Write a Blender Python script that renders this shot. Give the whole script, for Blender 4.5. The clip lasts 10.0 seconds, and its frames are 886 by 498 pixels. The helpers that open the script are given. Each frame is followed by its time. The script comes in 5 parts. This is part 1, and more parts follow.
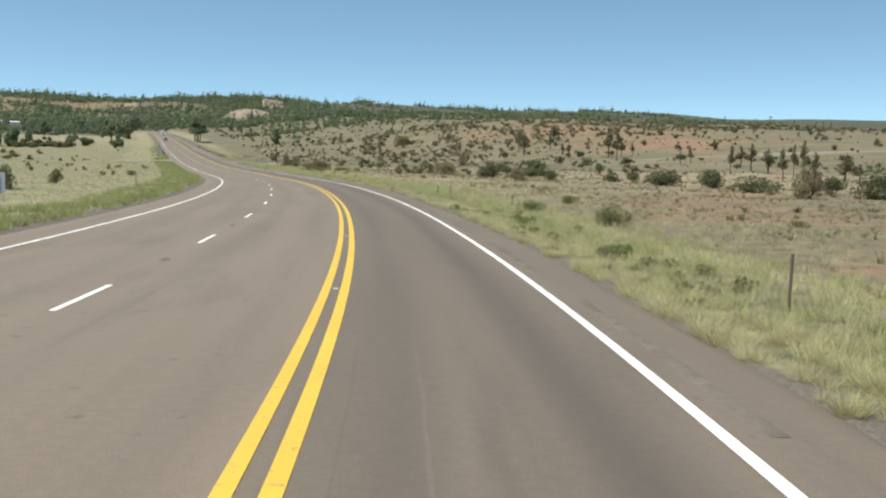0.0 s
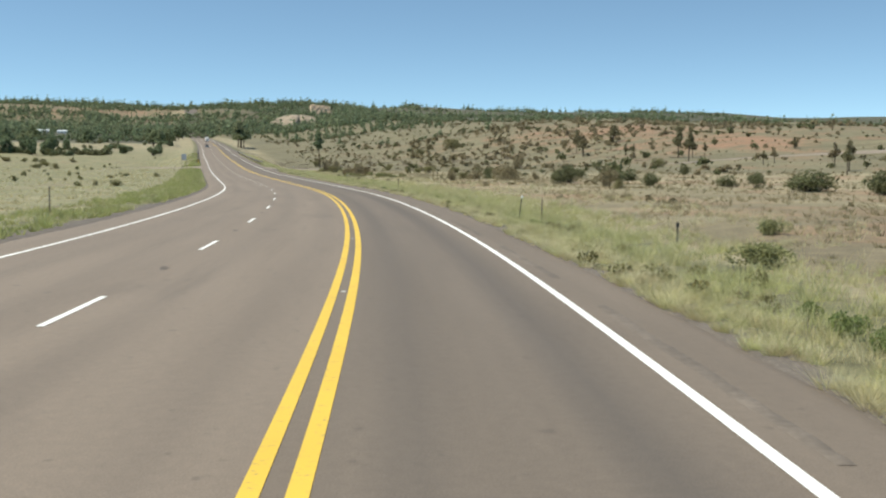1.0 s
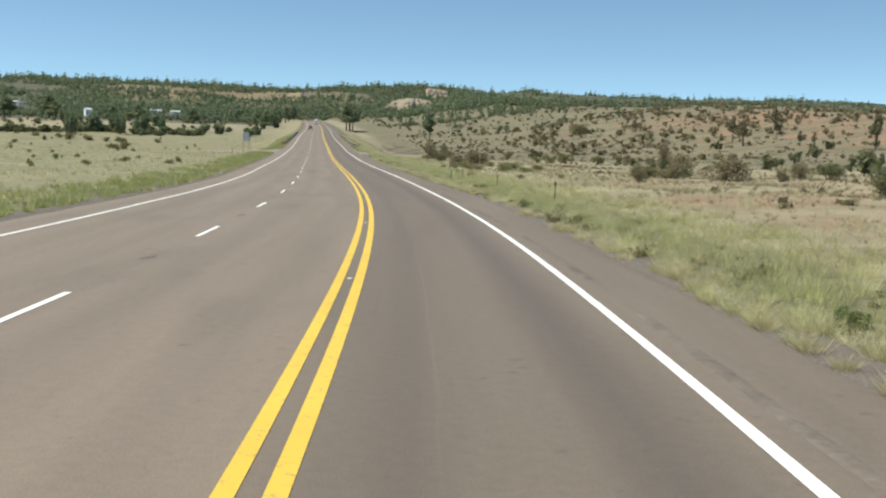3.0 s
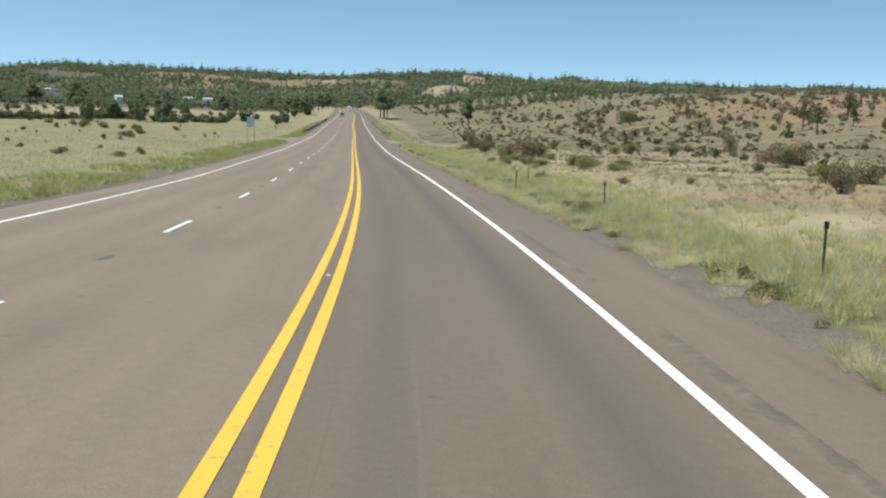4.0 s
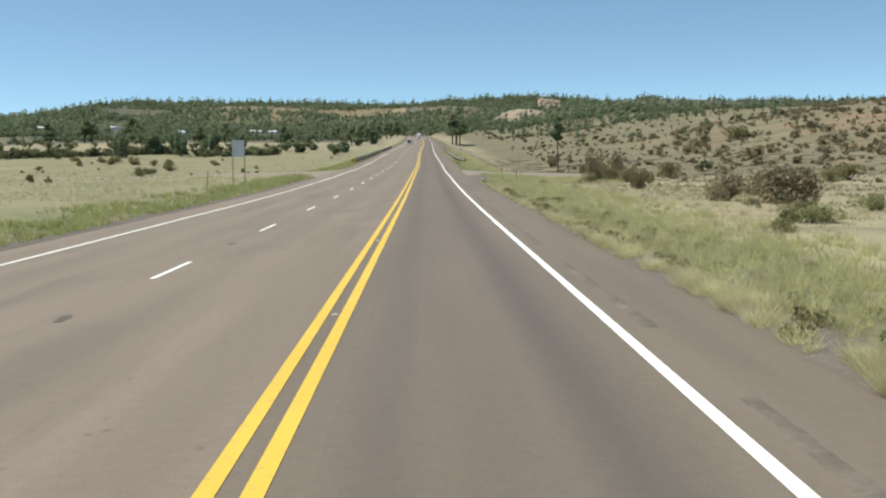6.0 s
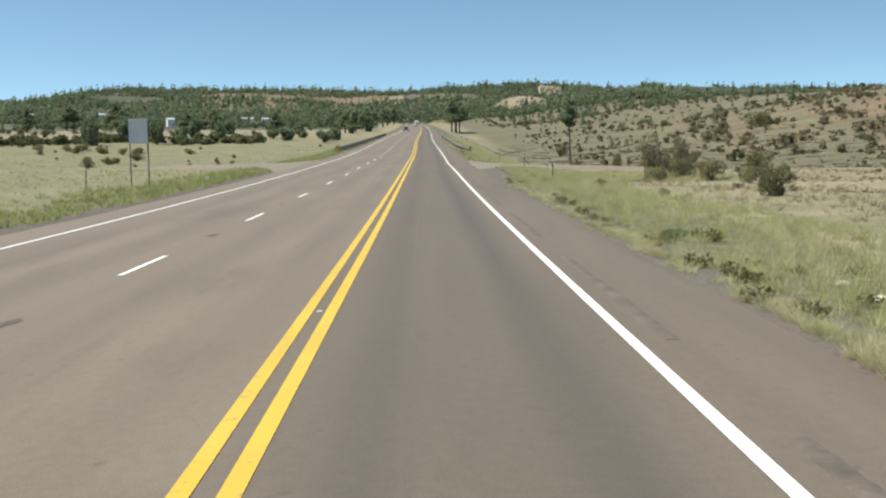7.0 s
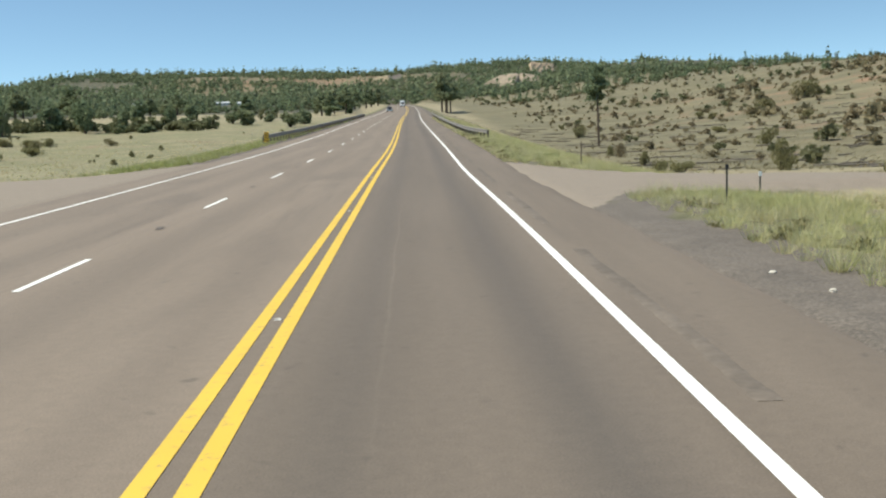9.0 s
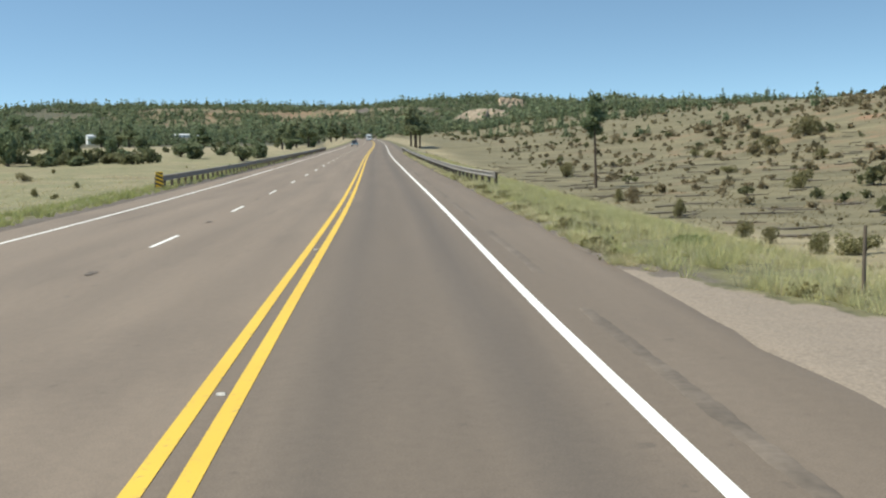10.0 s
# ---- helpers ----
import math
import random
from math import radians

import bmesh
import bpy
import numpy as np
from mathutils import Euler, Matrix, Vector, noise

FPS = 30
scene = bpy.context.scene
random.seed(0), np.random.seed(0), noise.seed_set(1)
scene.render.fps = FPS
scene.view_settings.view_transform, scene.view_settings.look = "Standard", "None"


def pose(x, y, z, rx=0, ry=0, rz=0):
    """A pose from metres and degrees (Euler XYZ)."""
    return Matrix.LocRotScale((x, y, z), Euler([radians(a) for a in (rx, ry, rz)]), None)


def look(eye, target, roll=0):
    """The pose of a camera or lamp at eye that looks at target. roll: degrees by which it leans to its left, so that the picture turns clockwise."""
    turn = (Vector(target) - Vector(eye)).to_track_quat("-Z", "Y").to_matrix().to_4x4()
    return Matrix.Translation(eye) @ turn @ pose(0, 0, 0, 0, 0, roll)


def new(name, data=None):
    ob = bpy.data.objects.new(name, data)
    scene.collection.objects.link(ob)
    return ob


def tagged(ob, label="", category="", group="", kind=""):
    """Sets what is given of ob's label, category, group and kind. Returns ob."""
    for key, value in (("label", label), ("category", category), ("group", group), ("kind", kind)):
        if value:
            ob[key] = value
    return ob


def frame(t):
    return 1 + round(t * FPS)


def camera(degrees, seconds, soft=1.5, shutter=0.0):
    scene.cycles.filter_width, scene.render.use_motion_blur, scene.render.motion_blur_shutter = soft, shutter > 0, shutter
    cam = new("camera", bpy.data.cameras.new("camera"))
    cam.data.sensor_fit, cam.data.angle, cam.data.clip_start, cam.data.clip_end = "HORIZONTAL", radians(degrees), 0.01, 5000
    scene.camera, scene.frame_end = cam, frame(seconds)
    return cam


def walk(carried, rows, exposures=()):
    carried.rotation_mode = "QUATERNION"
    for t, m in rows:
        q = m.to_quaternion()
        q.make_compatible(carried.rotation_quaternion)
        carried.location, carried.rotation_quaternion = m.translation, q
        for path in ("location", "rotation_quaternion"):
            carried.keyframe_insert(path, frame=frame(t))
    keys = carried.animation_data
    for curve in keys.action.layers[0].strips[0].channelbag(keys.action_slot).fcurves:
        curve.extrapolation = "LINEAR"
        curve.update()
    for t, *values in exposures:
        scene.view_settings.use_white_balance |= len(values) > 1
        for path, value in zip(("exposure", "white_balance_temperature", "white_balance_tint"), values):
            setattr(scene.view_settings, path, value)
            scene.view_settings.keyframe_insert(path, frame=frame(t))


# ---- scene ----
EXPOSE = 0.225
# The road: its bend (1/km), height, cross slope and line offsets, along the yellow line from s = 0.
KNOT_S = np.array([-30.0, 0.0, 20.0, 40.0, 60.0, 80.0, 100.0, 120.0, 140.0, 160.0, 180.0, 200.0, 220.0, 240.0, 260.0, 280.0, 300.0, 320.0, 360.0, 420.0, 500.0, 650.0, 1000.0])
KNOT_K = np.array([2.715, 2.684, 1.481, 2.146, 1.697, 1.954, 1.992, 0.872, 0.343, -0.029, 0.007, -0.011, -0.105, 0.095, -0.471, 0.556, 0.084, 0.029, -0.09, -0.108, 0.078, 0.07, 0.002])
HEIGHT_S = np.array([-30.0, 0.0, 40.0, 80.0, 120.0, 160.0, 200.0, 240.0, 280.0, 300.0, 350.0, 400.0, 450.0, 500.0, 560.0, 640.0, 720.0, 800.0, 1000.0])
HEIGHT_Z = np.array([0.269, 0.0, -0.194, -0.271, -0.365, -0.248, 0.002, 0.586, 1.411, 1.936, 3.403, 4.951, 6.581, 8.194, 10.277, 13.046, 15.794, 18.548, 25.432])
BANK_S = np.array([-30.0, 20.0, 60.0, 100.0, 140.0, 180.0, 220.0, 260.0, 1000.0])
BANK = np.array([-0.01147, -0.01082, -0.00909, -0.01034, 0.00884, -0.00093, -0.00093, -0.00093, -0.00093])
CROWN_S = np.array([-30.0, 20.0, 130.0, 230.0, 1000.0])
CROWN = np.array([-0.0003, -0.0003, 7e-05, 1e-05, 1e-05])
LANE_R, LANE_L, LANE_D, DASH_0 = 3.661, 7.882, 3.831, 1.237
cam = camera(48.32, 10.0, soft=2.2)
PATH = [  # seconds, x, y, z, yaw, pitch, roll
    (0.0, 0.819, -12.790, 2.236, -3.304, -5.171, -0.906),
    (0.5, 0.856, -0.127, 2.132, -1.387, -4.951, -0.666),
    (1.0, 0.635, 12.546, 2.053, -0.515, -4.964, -0.155),
    (1.5, 0.185, 25.285, 1.992, 0.453, -4.500, -0.731),
    (2.0, -0.556, 37.961, 1.945, 2.443, -5.719, -1.183),
    (2.5, -1.604, 50.636, 1.909, 4.578, -5.526, -1.172),
    (4.0, -6.733, 89.335, 1.832, 8.316, -6.499, -1.224),
    (4.5, -9.052, 102.081, 1.792, 9.388, -6.328, -0.890),
    (5.0, -11.633, 114.749, 1.773, 11.141, -5.022, 0.024),
    (5.5, -14.443, 127.392, 1.788, 12.545, -4.772, 0.624),
    (7.0, -23.358, 165.238, 1.928, 12.384, -5.620, 0.597),
    (7.5, -26.278, 177.846, 1.988, 13.257, -5.770, 0.452),
    (8.0, -29.257, 190.584, 2.078, 12.527, -6.402, -0.078),
    (8.5, -32.348, 203.406, 2.214, 11.945, -7.305, 1.101),
    (9.0, -35.471, 216.286, 2.393, 11.668, -6.691, 1.803),
    (9.5, -38.638, 229.367, 2.607, 10.386, -5.839, 1.577),
    (10.0, -41.840, 242.583, 2.847, 9.731, -4.723, 1.187),
]
walk(cam, [(t, pose(x, y, z, 90 + pitch, roll, yaw)) for t, x, y, z, yaw, pitch, roll in PATH], [(0.0, EXPOSE, 6850, 4), (10.0, EXPOSE, 6850, 4)])

# ---------------------------------------------------------------- light
world = bpy.data.worlds.new("world")
scene.world = world
world.use_nodes = True
SUN_EL, SUN_AZ = radians(60), radians(245)   # azimuth clockwise from +y
wn = world.node_tree
sky = wn.nodes.new("ShaderNodeTexSky")
sky.sky_type = "NISHITA"
sky.sun_disc = False
sky.sun_elevation, sky.sun_rotation = SUN_EL, SUN_AZ
sky.altitude, sky.air_density, sky.dust_density, sky.ozone_density = 1500, 1.0, 0.0, 2.0
wn.nodes["Background"].inputs["Strength"].default_value = 0.154
# the sky lookup is stretched upwards, to fit the steep gradient in the camera's view
tc, up = wn.nodes.new("ShaderNodeTexCoord"), wn.nodes.new("ShaderNodeMapping")
up.inputs["Scale"].default_value, up.inputs["Location"].default_value = (1, 1, 1.65), (0, 0, 0.075)
nrm = wn.nodes.new("ShaderNodeVectorMath")
nrm.operation = "NORMALIZE"
wn.links.new(tc.outputs["Generated"], up.inputs[0])
wn.links.new(up.outputs[0], nrm.inputs[0])
wn.links.new(nrm.outputs[0], sky.inputs[0])
sky_tint = wn.nodes.new("ShaderNodeMix")   # tint over the whole sky: a little less red and blue, more green
sky_tint.data_type, sky_tint.blend_type = "RGBA", "MULTIPLY"
sky_tint.inputs[0].default_value, sky_tint.inputs[7].default_value = 1.0, (0.955, 1.03, 0.965, 1)
wn.links.new(sky.outputs[0], sky_tint.inputs[6])
wn.links.new(sky_tint.outputs[2], wn.nodes["Background"].inputs[0])
sun = new("sun", bpy.data.lights.new("sun", "SUN"))
sun.data.energy, sun.data.angle, sun.data.color = 4.9, radians(0.53), (1.0, 0.95, 0.86)
to_sun = Vector((math.sin(SUN_AZ) * math.cos(SUN_EL), math.cos(SUN_AZ) * math.cos(SUN_EL), math.sin(SUN_EL)))
sun.matrix_world = look(to_sun * 50, (0, 0, 0))


# ---------------------------------------------------------------- materials
def material(name, rough=0.8, metal=0.0):
    m = bpy.data.materials.new(name)
    m.use_nodes = True
    b = m.node_tree.nodes["Principled BSDF"]
    b.inputs["Roughness"].default_value, b.inputs["Metallic"].default_value = rough, metal
    return m, m.node_tree, b


def node(t, kind, **kw):
    n = t.nodes.new(kind)
    for k, v in kw.items():
        if k == "blend":
            n.blend_type = v
        elif k == "data":
            n.data_type = v
        elif k == "op":
            n.operation = v
    return n


def place_coord(t, scale=(1, 1, 1), rot=(0, 0, 0)):
    g = t.nodes.new("ShaderNodeNewGeometry")
    mp = t.nodes.new("ShaderNodeMapping")
    mp.inputs["Scale"].default_value, mp.inputs["Rotation"].default_value = scale, rot
    t.links.new(g.outputs["Position"], mp.inputs[0])
    return mp.outputs[0]


def noise_tex(t, vec, scale, detail=4, rough=0.55, dist=0.0):
    n = t.nodes.new("ShaderNodeTexNoise")
    n.inputs["Scale"].default_value, n.inputs["Detail"].default_value = scale, detail
    n.inputs["Roughness"].default_value, n.inputs["Distortion"].default_value = rough, dist
    if vec is not None:
        t.links.new(vec, n.inputs["Vector"])
    return n.outputs["Fac"]


def ramp(t, fac, stops):
    r = t.nodes.new("ShaderNodeValToRGB")
    els = r.color_ramp.elements
    while len(els) < len(stops):
        els.new(0.5)
    for e, (p, c) in zip(els, stops):
        e.position = p
        e.color = (*c, 1) if len(c) == 3 else c
    t.links.new(fac, r.inputs[0])
    return r.outputs[0]


def mix(t, fac, a, b, blend="MIX"):
    n = node(t, "ShaderNodeMix", data="RGBA")
    n.blend_type = blend
    for sock, v in ((n.inputs[0], fac), (n.inputs[6], a), (n.inputs[7], b)):
        if isinstance(v, (int, float)):
            sock.default_value = v
        elif isinstance(v, tuple):
            sock.default_value = (*v, 1)
        else:
            t.links.new(v, sock)
    return n.outputs[2]


def bump(t, b, height, strength, dist=0.02):
    n = t.nodes.new("ShaderNodeBump")
    n.inputs["Strength"].default_value, n.inputs["Distance"].default_value = strength, dist
    t.links.new(height, n.inputs["Height"])
    t.links.new(n.outputs[0], b.inputs["Normal"])


def attr(t, name):
    n = t.nodes.new("ShaderNodeAttribute")
    n.attribute_name = name
    return n.outputs["Fac"]


def grey(v):
    return (v, v, v)


def plain(name, c, rough=0.7, metal=0.0, vary=0.25, scale=6.0, grain=0.25):
    """A surface of one colour with grain and stains at two scales."""
    m, t, b = material(name, rough, metal)
    co = place_coord(t)
    n1, n2 = noise_tex(t, co, scale), noise_tex(t, co, scale * 9, 3)
    lo = tuple(x * (1 - vary) for x in c)
    hi = tuple(min(1, x * (1 + vary * 0.6)) for x in c)
    col = ramp(t, n1, [(0.3, lo), (0.7, hi)])
    col = mix(t, grain, col, ramp(t, n2, [(0.3, grey(0.2)), (0.7, grey(0.8))]), "OVERLAY")
    t.links.new(col, b.inputs["Base Color"])
    bump(t, b, n2, 0.8 * grain, 0.005)
    return m


def foliage(name, dark, light, dry, rough=0.75, big=0.06, clump=1.1):
    m, t, b = material(name, rough)
    g = t.nodes.new("ShaderNodeNewGeometry")
    n = noise_tex(t, place_coord(t), big, 3)
    n2 = noise_tex(t, place_coord(t), clump, 3)
    col = mix(t, g.outputs["Random Per Island"], dark, light)
    col = mix(t, ramp(t, n, [(0.45, grey(0)), (0.7, grey(0.75))]), col, dry)
    col = mix(t, 0.65 if clump > 1.5 else 0.5, col, ramp(t, n2, [(0.3, grey(0.25)), (0.7, grey(0.75))]), "OVERLAY")
    t.links.new(col, b.inputs["Base Color"])
    b.inputs["Specular IOR Level"].default_value = 0.15
    tr = t.nodes.new("ShaderNodeBsdfTranslucent")
    t.links.new(col, tr.inputs[0])
    ms = t.nodes.new("ShaderNodeMixShader")
    ms.inputs[0].default_value = 0.45
    t.links.new(b.outputs[0], ms.inputs[1])
    t.links.new(tr.outputs[0], ms.inputs[2])
    t.links.new(ms.outputs[0], t.nodes["Material Output"].inputs[0])
    return m


def asphalt_material():
    m, t, b = material("asphalt", 0.85)
    across, along = attr(t, "across"), attr(t, "along")
    cv = t.nodes.new("ShaderNodeCombineXYZ")
    t.links.new(across, cv.inputs[0])
    t.links.new(along, cv.inputs[1])

    def streak(sx, sy, scale, detail=4):
        mp = t.nodes.new("ShaderNodeMapping")
        mp.inputs["Scale"].default_value = (sx, sy, 1)
        t.links.new(cv.outputs[0], mp.inputs[0])
        return noise_tex(t, mp.outputs[0], scale, detail)
    base = ramp(t, streak(1, 0.06, 0.9), [(0.3, (0.138, 0.109, 0.083)), (0.7, (0.174, 0.138, 0.106))])
    side = node(t, "ShaderNodeMath", op="LESS_THAN")
    t.links.new(across, side.inputs[0])
    side.inputs[1].default_value = -0.165
    base = mix(t, side.outputs[0], base, ramp(t, streak(1, 0.06, 0.9), [(0.3, (0.175, 0.138, 0.106)), (0.7, (0.214, 0.169, 0.130))]))
    # darker, oil-stained wheel tracks in the lane
    trk = t.nodes.new("ShaderNodeMapRange")
    t.links.new(attr(t, "track"), trk.inputs[0])
    tn = node(t, "ShaderNodeMath", op="MULTIPLY")
    t.links.new(trk.outputs[0], tn.inputs[0])
    t.links.new(ramp(t, streak(0.6, 0.02, 1.0), [(0.25, grey(0.55)), (0.75, grey(1))]), tn.inputs[1])
    col = mix(t, tn.outputs[0], base, (0.093, 0.077, 0.064))
    stain = ramp(t, streak(1.2, 0.35, 0.35, 5), [(0.56, grey(0)), (0.74, grey(0.5))])
    col = mix(t, stain, col, (0.117, 0.094, 0.075))
    # a pale paving joint along the lane, and a dark crack beside the yellow lines
    for at, half, tone, scale in ((1.2, 0.03, (0.23, 0.19, 0.15), 0.02), (0.52, 0.018, (0.075, 0.062, 0.05), 0.05), (-4.02, 0.02, (0.095, 0.078, 0.062), 0.04)):
        wob = node(t, "ShaderNodeMath", op="MULTIPLY_ADD")
        t.links.new(streak(0.0, 1.0, 0.35, 5), wob.inputs[0])
        wob.inputs[1].default_value, wob.inputs[2].default_value = 0.16, -at - 0.08
        gap = node(t, "ShaderNodeMath", op="ADD")
        t.links.new(across, gap.inputs[0])
        t.links.new(wob.outputs[0], gap.inputs[1])
        dist = node(t, "ShaderNodeMath", op="ABSOLUTE")
        t.links.new(gap.outputs[0], dist.inputs[0])
        near = t.nodes.new("ShaderNodeMapRange")
        near.inputs["From Max"].default_value, near.inputs["To Min"].default_value, near.inputs["To Max"].default_value = half, 1.0, 0.0
        t.links.new(dist.outputs[0], near.inputs[0])
        part_of = node(t, "ShaderNodeMath", op="MULTIPLY")
        t.links.new(near.outputs[0], part_of.inputs[0])
        t.links.new(ramp(t, streak(0.0, scale, 1.0, 3), [(0.48, grey(0)), (0.66, grey(0.36))]), part_of.inputs[1])
        col = mix(t, part_of.outputs[0], col, tone)
    spots = noise_tex(t, cv.outputs[0], 3.2, 2, 0.5)
    col = mix(t, ramp(t, spots, [(0.68, grey(0)), (0.75, grey(0.55))]), col, (0.085, 0.070, 0.056))
    drip = streak(1.6, 0.11, 0.5, 6)
    col = mix(t, ramp(t, drip, [(0.62, grey(0)), (0.72, grey(0.4))]), col, (0.095, 0.077, 0.062))
    grain = noise_tex(t, cv.outputs[0], 55, 3, 0.7)
    col = mix(t, 0.5, col, ramp(t, grain, [(0.25, grey(0.25)), (0.75, grey(0.78))]), "OVERLAY")
    mid = noise_tex(t, cv.outputs[0], 7, 4, 0.7)
    col = mix(t, 0.24, col, ramp(t, mid, [(0.25, grey(0.3)), (0.75, grey(0.7))]), "OVERLAY")
    t.links.new(col, b.inputs["Base Color"])
    bump(t, b, grain, 0.5, 0.006)
    return m


def paint_material(name, c, wear=0.62):
    m, t, b = material(name, 0.6)
    co = place_coord(t)
    n = noise_tex(t, co, 9, 6, 0.75)
    n2 = noise_tex(t, co, 0.5, 3)
    col = ramp(t, n2, [(0.3, tuple(x * 0.88 for x in c)), (0.7, c)])
    col = mix(t, ramp(t, n, [(wear, grey(0)), (wear + 0.12, grey(0.7))]), col, (0.17, 0.148, 0.125))
    t.links.new(col, b.inputs["Base Color"])
    bump(t, b, n, 0.3, 0.004)
    return m


def ground_material():
    m, t, b = material("dry_rangeland", 0.95)
    co = place_coord(t)
    n_big, n_mid = noise_tex(t, co, 0.018, 4), noise_tex(t, co, 0.13, 5, 0.6)
    n_fine, n_grit = noise_tex(t, co, 1.4, 5, 0.7), noise_tex(t, co, 22, 4, 0.7)
    straw = ramp(t, n_mid, [(0.3, (0.170, 0.136, 0.080)), (0.5, (0.245, 0.205, 0.124)), (0.72, (0.325, 0.285, 0.178))])
    # soil and thatch under the verge grass, darkened for the shade at its foot
    green = ramp(t, n_fine, [(0.3, (0.080, 0.077, 0.041)), (0.7, (0.185, 0.172, 0.085))])
    meadow = ramp(t, n_fine, [(0.3, (0.120, 0.122, 0.060)), (0.7, (0.215, 0.210, 0.105))])
    soil = ramp(t, n_fine, [(0.3, (0.180, 0.108, 0.066)), (0.7, (0.310, 0.186, 0.112))])
    n_band = noise_tex(t, place_coord(t, (0.16, 1, 1), (0, 0, 0.18)), 0.30, 5, 0.65)   # noise stretched across the camera's view, for long pale and dull bands of grass
    straw = mix(t, ramp(t, n_band, [(0.40, grey(0)), (0.62, grey(0.75))]), straw, (0.345, 0.300, 0.192))
    straw = mix(t, ramp(t, n_band, [(0.36, grey(0.6)), (0.50, grey(0))]), straw, (0.165, 0.140, 0.088))
    col = mix(t, ramp(t, n_big, [(0.42, grey(0)), (0.68, grey(0.3))]), straw, green)

    def masked(base, top, mask, lo, hi, tex):
        mu = node(t, "ShaderNodeMath", op="ADD")
        t.links.new(attr(t, mask), mu.inputs[0])
        t.links.new(tex, mu.inputs[1])
        return mix(t, ramp(t, mu.outputs[0], [(lo, grey(0)), (hi, grey(1))]), base, top)
    n_row = noise_tex(t, place_coord(t, (0.22, 1, 1)), 0.16, 5, 0.65)   # noise stretched across the camera's view, so brush and grass read as rows
    olive = ramp(t, n_row, [(0.3, (0.095, 0.086, 0.048)), (0.5, (0.150, 0.132, 0.076)), (0.72, (0.222, 0.194, 0.114))])
    col = masked(col, olive, "wood", 0.7, 1.1, n_row)
    brown = ramp(t, n_fine, [(0.3, (0.120, 0.096, 0.056)), (0.7, (0.190, 0.156, 0.095))])
    col = masked(col, brown, "dry", 0.75, 1.1, n_mid)
    # dark ground under the woods, so that gaps between the trees show less
    dark_floor = ramp(t, n_row, [(0.3, (0.048, 0.052, 0.034)), (0.7, (0.098, 0.094, 0.058))])
    col = masked(col, dark_floor, "dark_floor", 0.75, 0.95, n_mid)
    n_patch = noise_tex(t, co, 0.075, 6, 0.7)
    col = masked(col, soil, "red", 0.6, 0.78, n_patch)
    col = masked(col, meadow, "meadow", 0.62, 1.05, n_mid)
    col = masked(col, green, "verge", 0.68, 0.98, n_mid)
    gravel = ramp(t, n_grit, [(0.3, (0.088, 0.074, 0.061)), (0.7, (0.168, 0.141, 0.116))])
    col = masked(col, gravel, "gravel", 0.78, 0.95, n_fine)
    pale = ramp(t, n_grit, [(0.3, (0.212, 0.174, 0.137)), (0.7, (0.255, 0.211, 0.168))])
    col = masked(col, pale, "track", 0.85, 1.15, n_fine)
    col = mix(t, 0.5, col, ramp(t, n_grit, [(0.25, grey(0.28)), (0.75, grey(0.72))]), "OVERLAY")
    rough = node(t, "ShaderNodeMath", op="MULTIPLY_ADD")   # the graded track is smoother than the range
    t.links.new(attr(t, "track"), rough.inputs[0])
    rough.inputs[1].default_value, rough.inputs[2].default_value = -0.35, 0.45
    col = mix(t, rough.outputs[0], col, ramp(t, n_fine, [(0.3, grey(0.32)), (0.7, grey(0.68))]), "OVERLAY")
    t.links.new(col, b.inputs["Base Color"])
    bump(t, b, n_fine, 0.6, 0.12)
    return m


ASPHALT = asphalt_material()
WHITE_PAINT = paint_material("white_road_paint", (0.85, 0.84, 0.80), 0.66)
YELLOW_PAINT = paint_material("yellow_road_paint", (0.72, 0.47, 0.06), 0.565)
GROUND = ground_material()
# needles made lighter: the haze over the far woods is put into their colour
PINE = foliage("pine_needles", (0.122, 0.160, 0.092), (0.250, 0.302, 0.172), (0.250, 0.255, 0.148))
HILL_PINE = foliage("sparse_pine_needles", (0.115, 0.110, 0.062), (0.235, 0.225, 0.130), (0.23, 0.18, 0.11))
JUNIPER = foliage("juniper_leaves", (0.150, 0.146, 0.070), (0.300, 0.282, 0.138), (0.27, 0.235, 0.135))
DARK_JUNIPER = foliage("dark_juniper_leaves", (0.100, 0.110, 0.056), (0.200, 0.210, 0.108), (0.19, 0.175, 0.098))
WEED_GREEN = foliage("weed_leaves", (0.135, 0.175, 0.062), (0.260, 0.310, 0.115), (0.25, 0.25, 0.11))
WEED_BROWN = foliage("dull_weed_leaves", (0.130, 0.120, 0.050), (0.250, 0.228, 0.098), (0.21, 0.18, 0.085))
SAGE = foliage("sagebrush_leaves", (0.175, 0.185, 0.085), (0.330, 0.330, 0.160), (0.31, 0.28, 0.155))
RUST = foliage("dry_oak_leaves", (0.190, 0.158, 0.096), (0.345, 0.288, 0.182), (0.25, 0.225, 0.130))
RANGE_GRASS = foliage("faded_bunch_grass", (0.205, 0.166, 0.096), (0.385, 0.328, 0.200), (0.25, 0.23, 0.115), big=0.12)
BARK = plain("bark", (0.095, 0.070, 0.052), 0.95, scale=3)
GRASS_GREEN = foliage("green_grass", (0.400, 0.400, 0.180), (0.555, 0.545, 0.270), (0.62, 0.56, 0.33), big=0.25, clump=1.9)
GRASS_LUSH = foliage("lush_grass", (0.300, 0.325, 0.120), (0.410, 0.425, 0.170), (0.48, 0.45, 0.23), big=0.18)
GRASS_DRY = foliage("straw_grass", (0.475, 0.422, 0.255), (0.710, 0.640, 0.420), (0.58, 0.54, 0.29), big=0.2, clump=1.9)


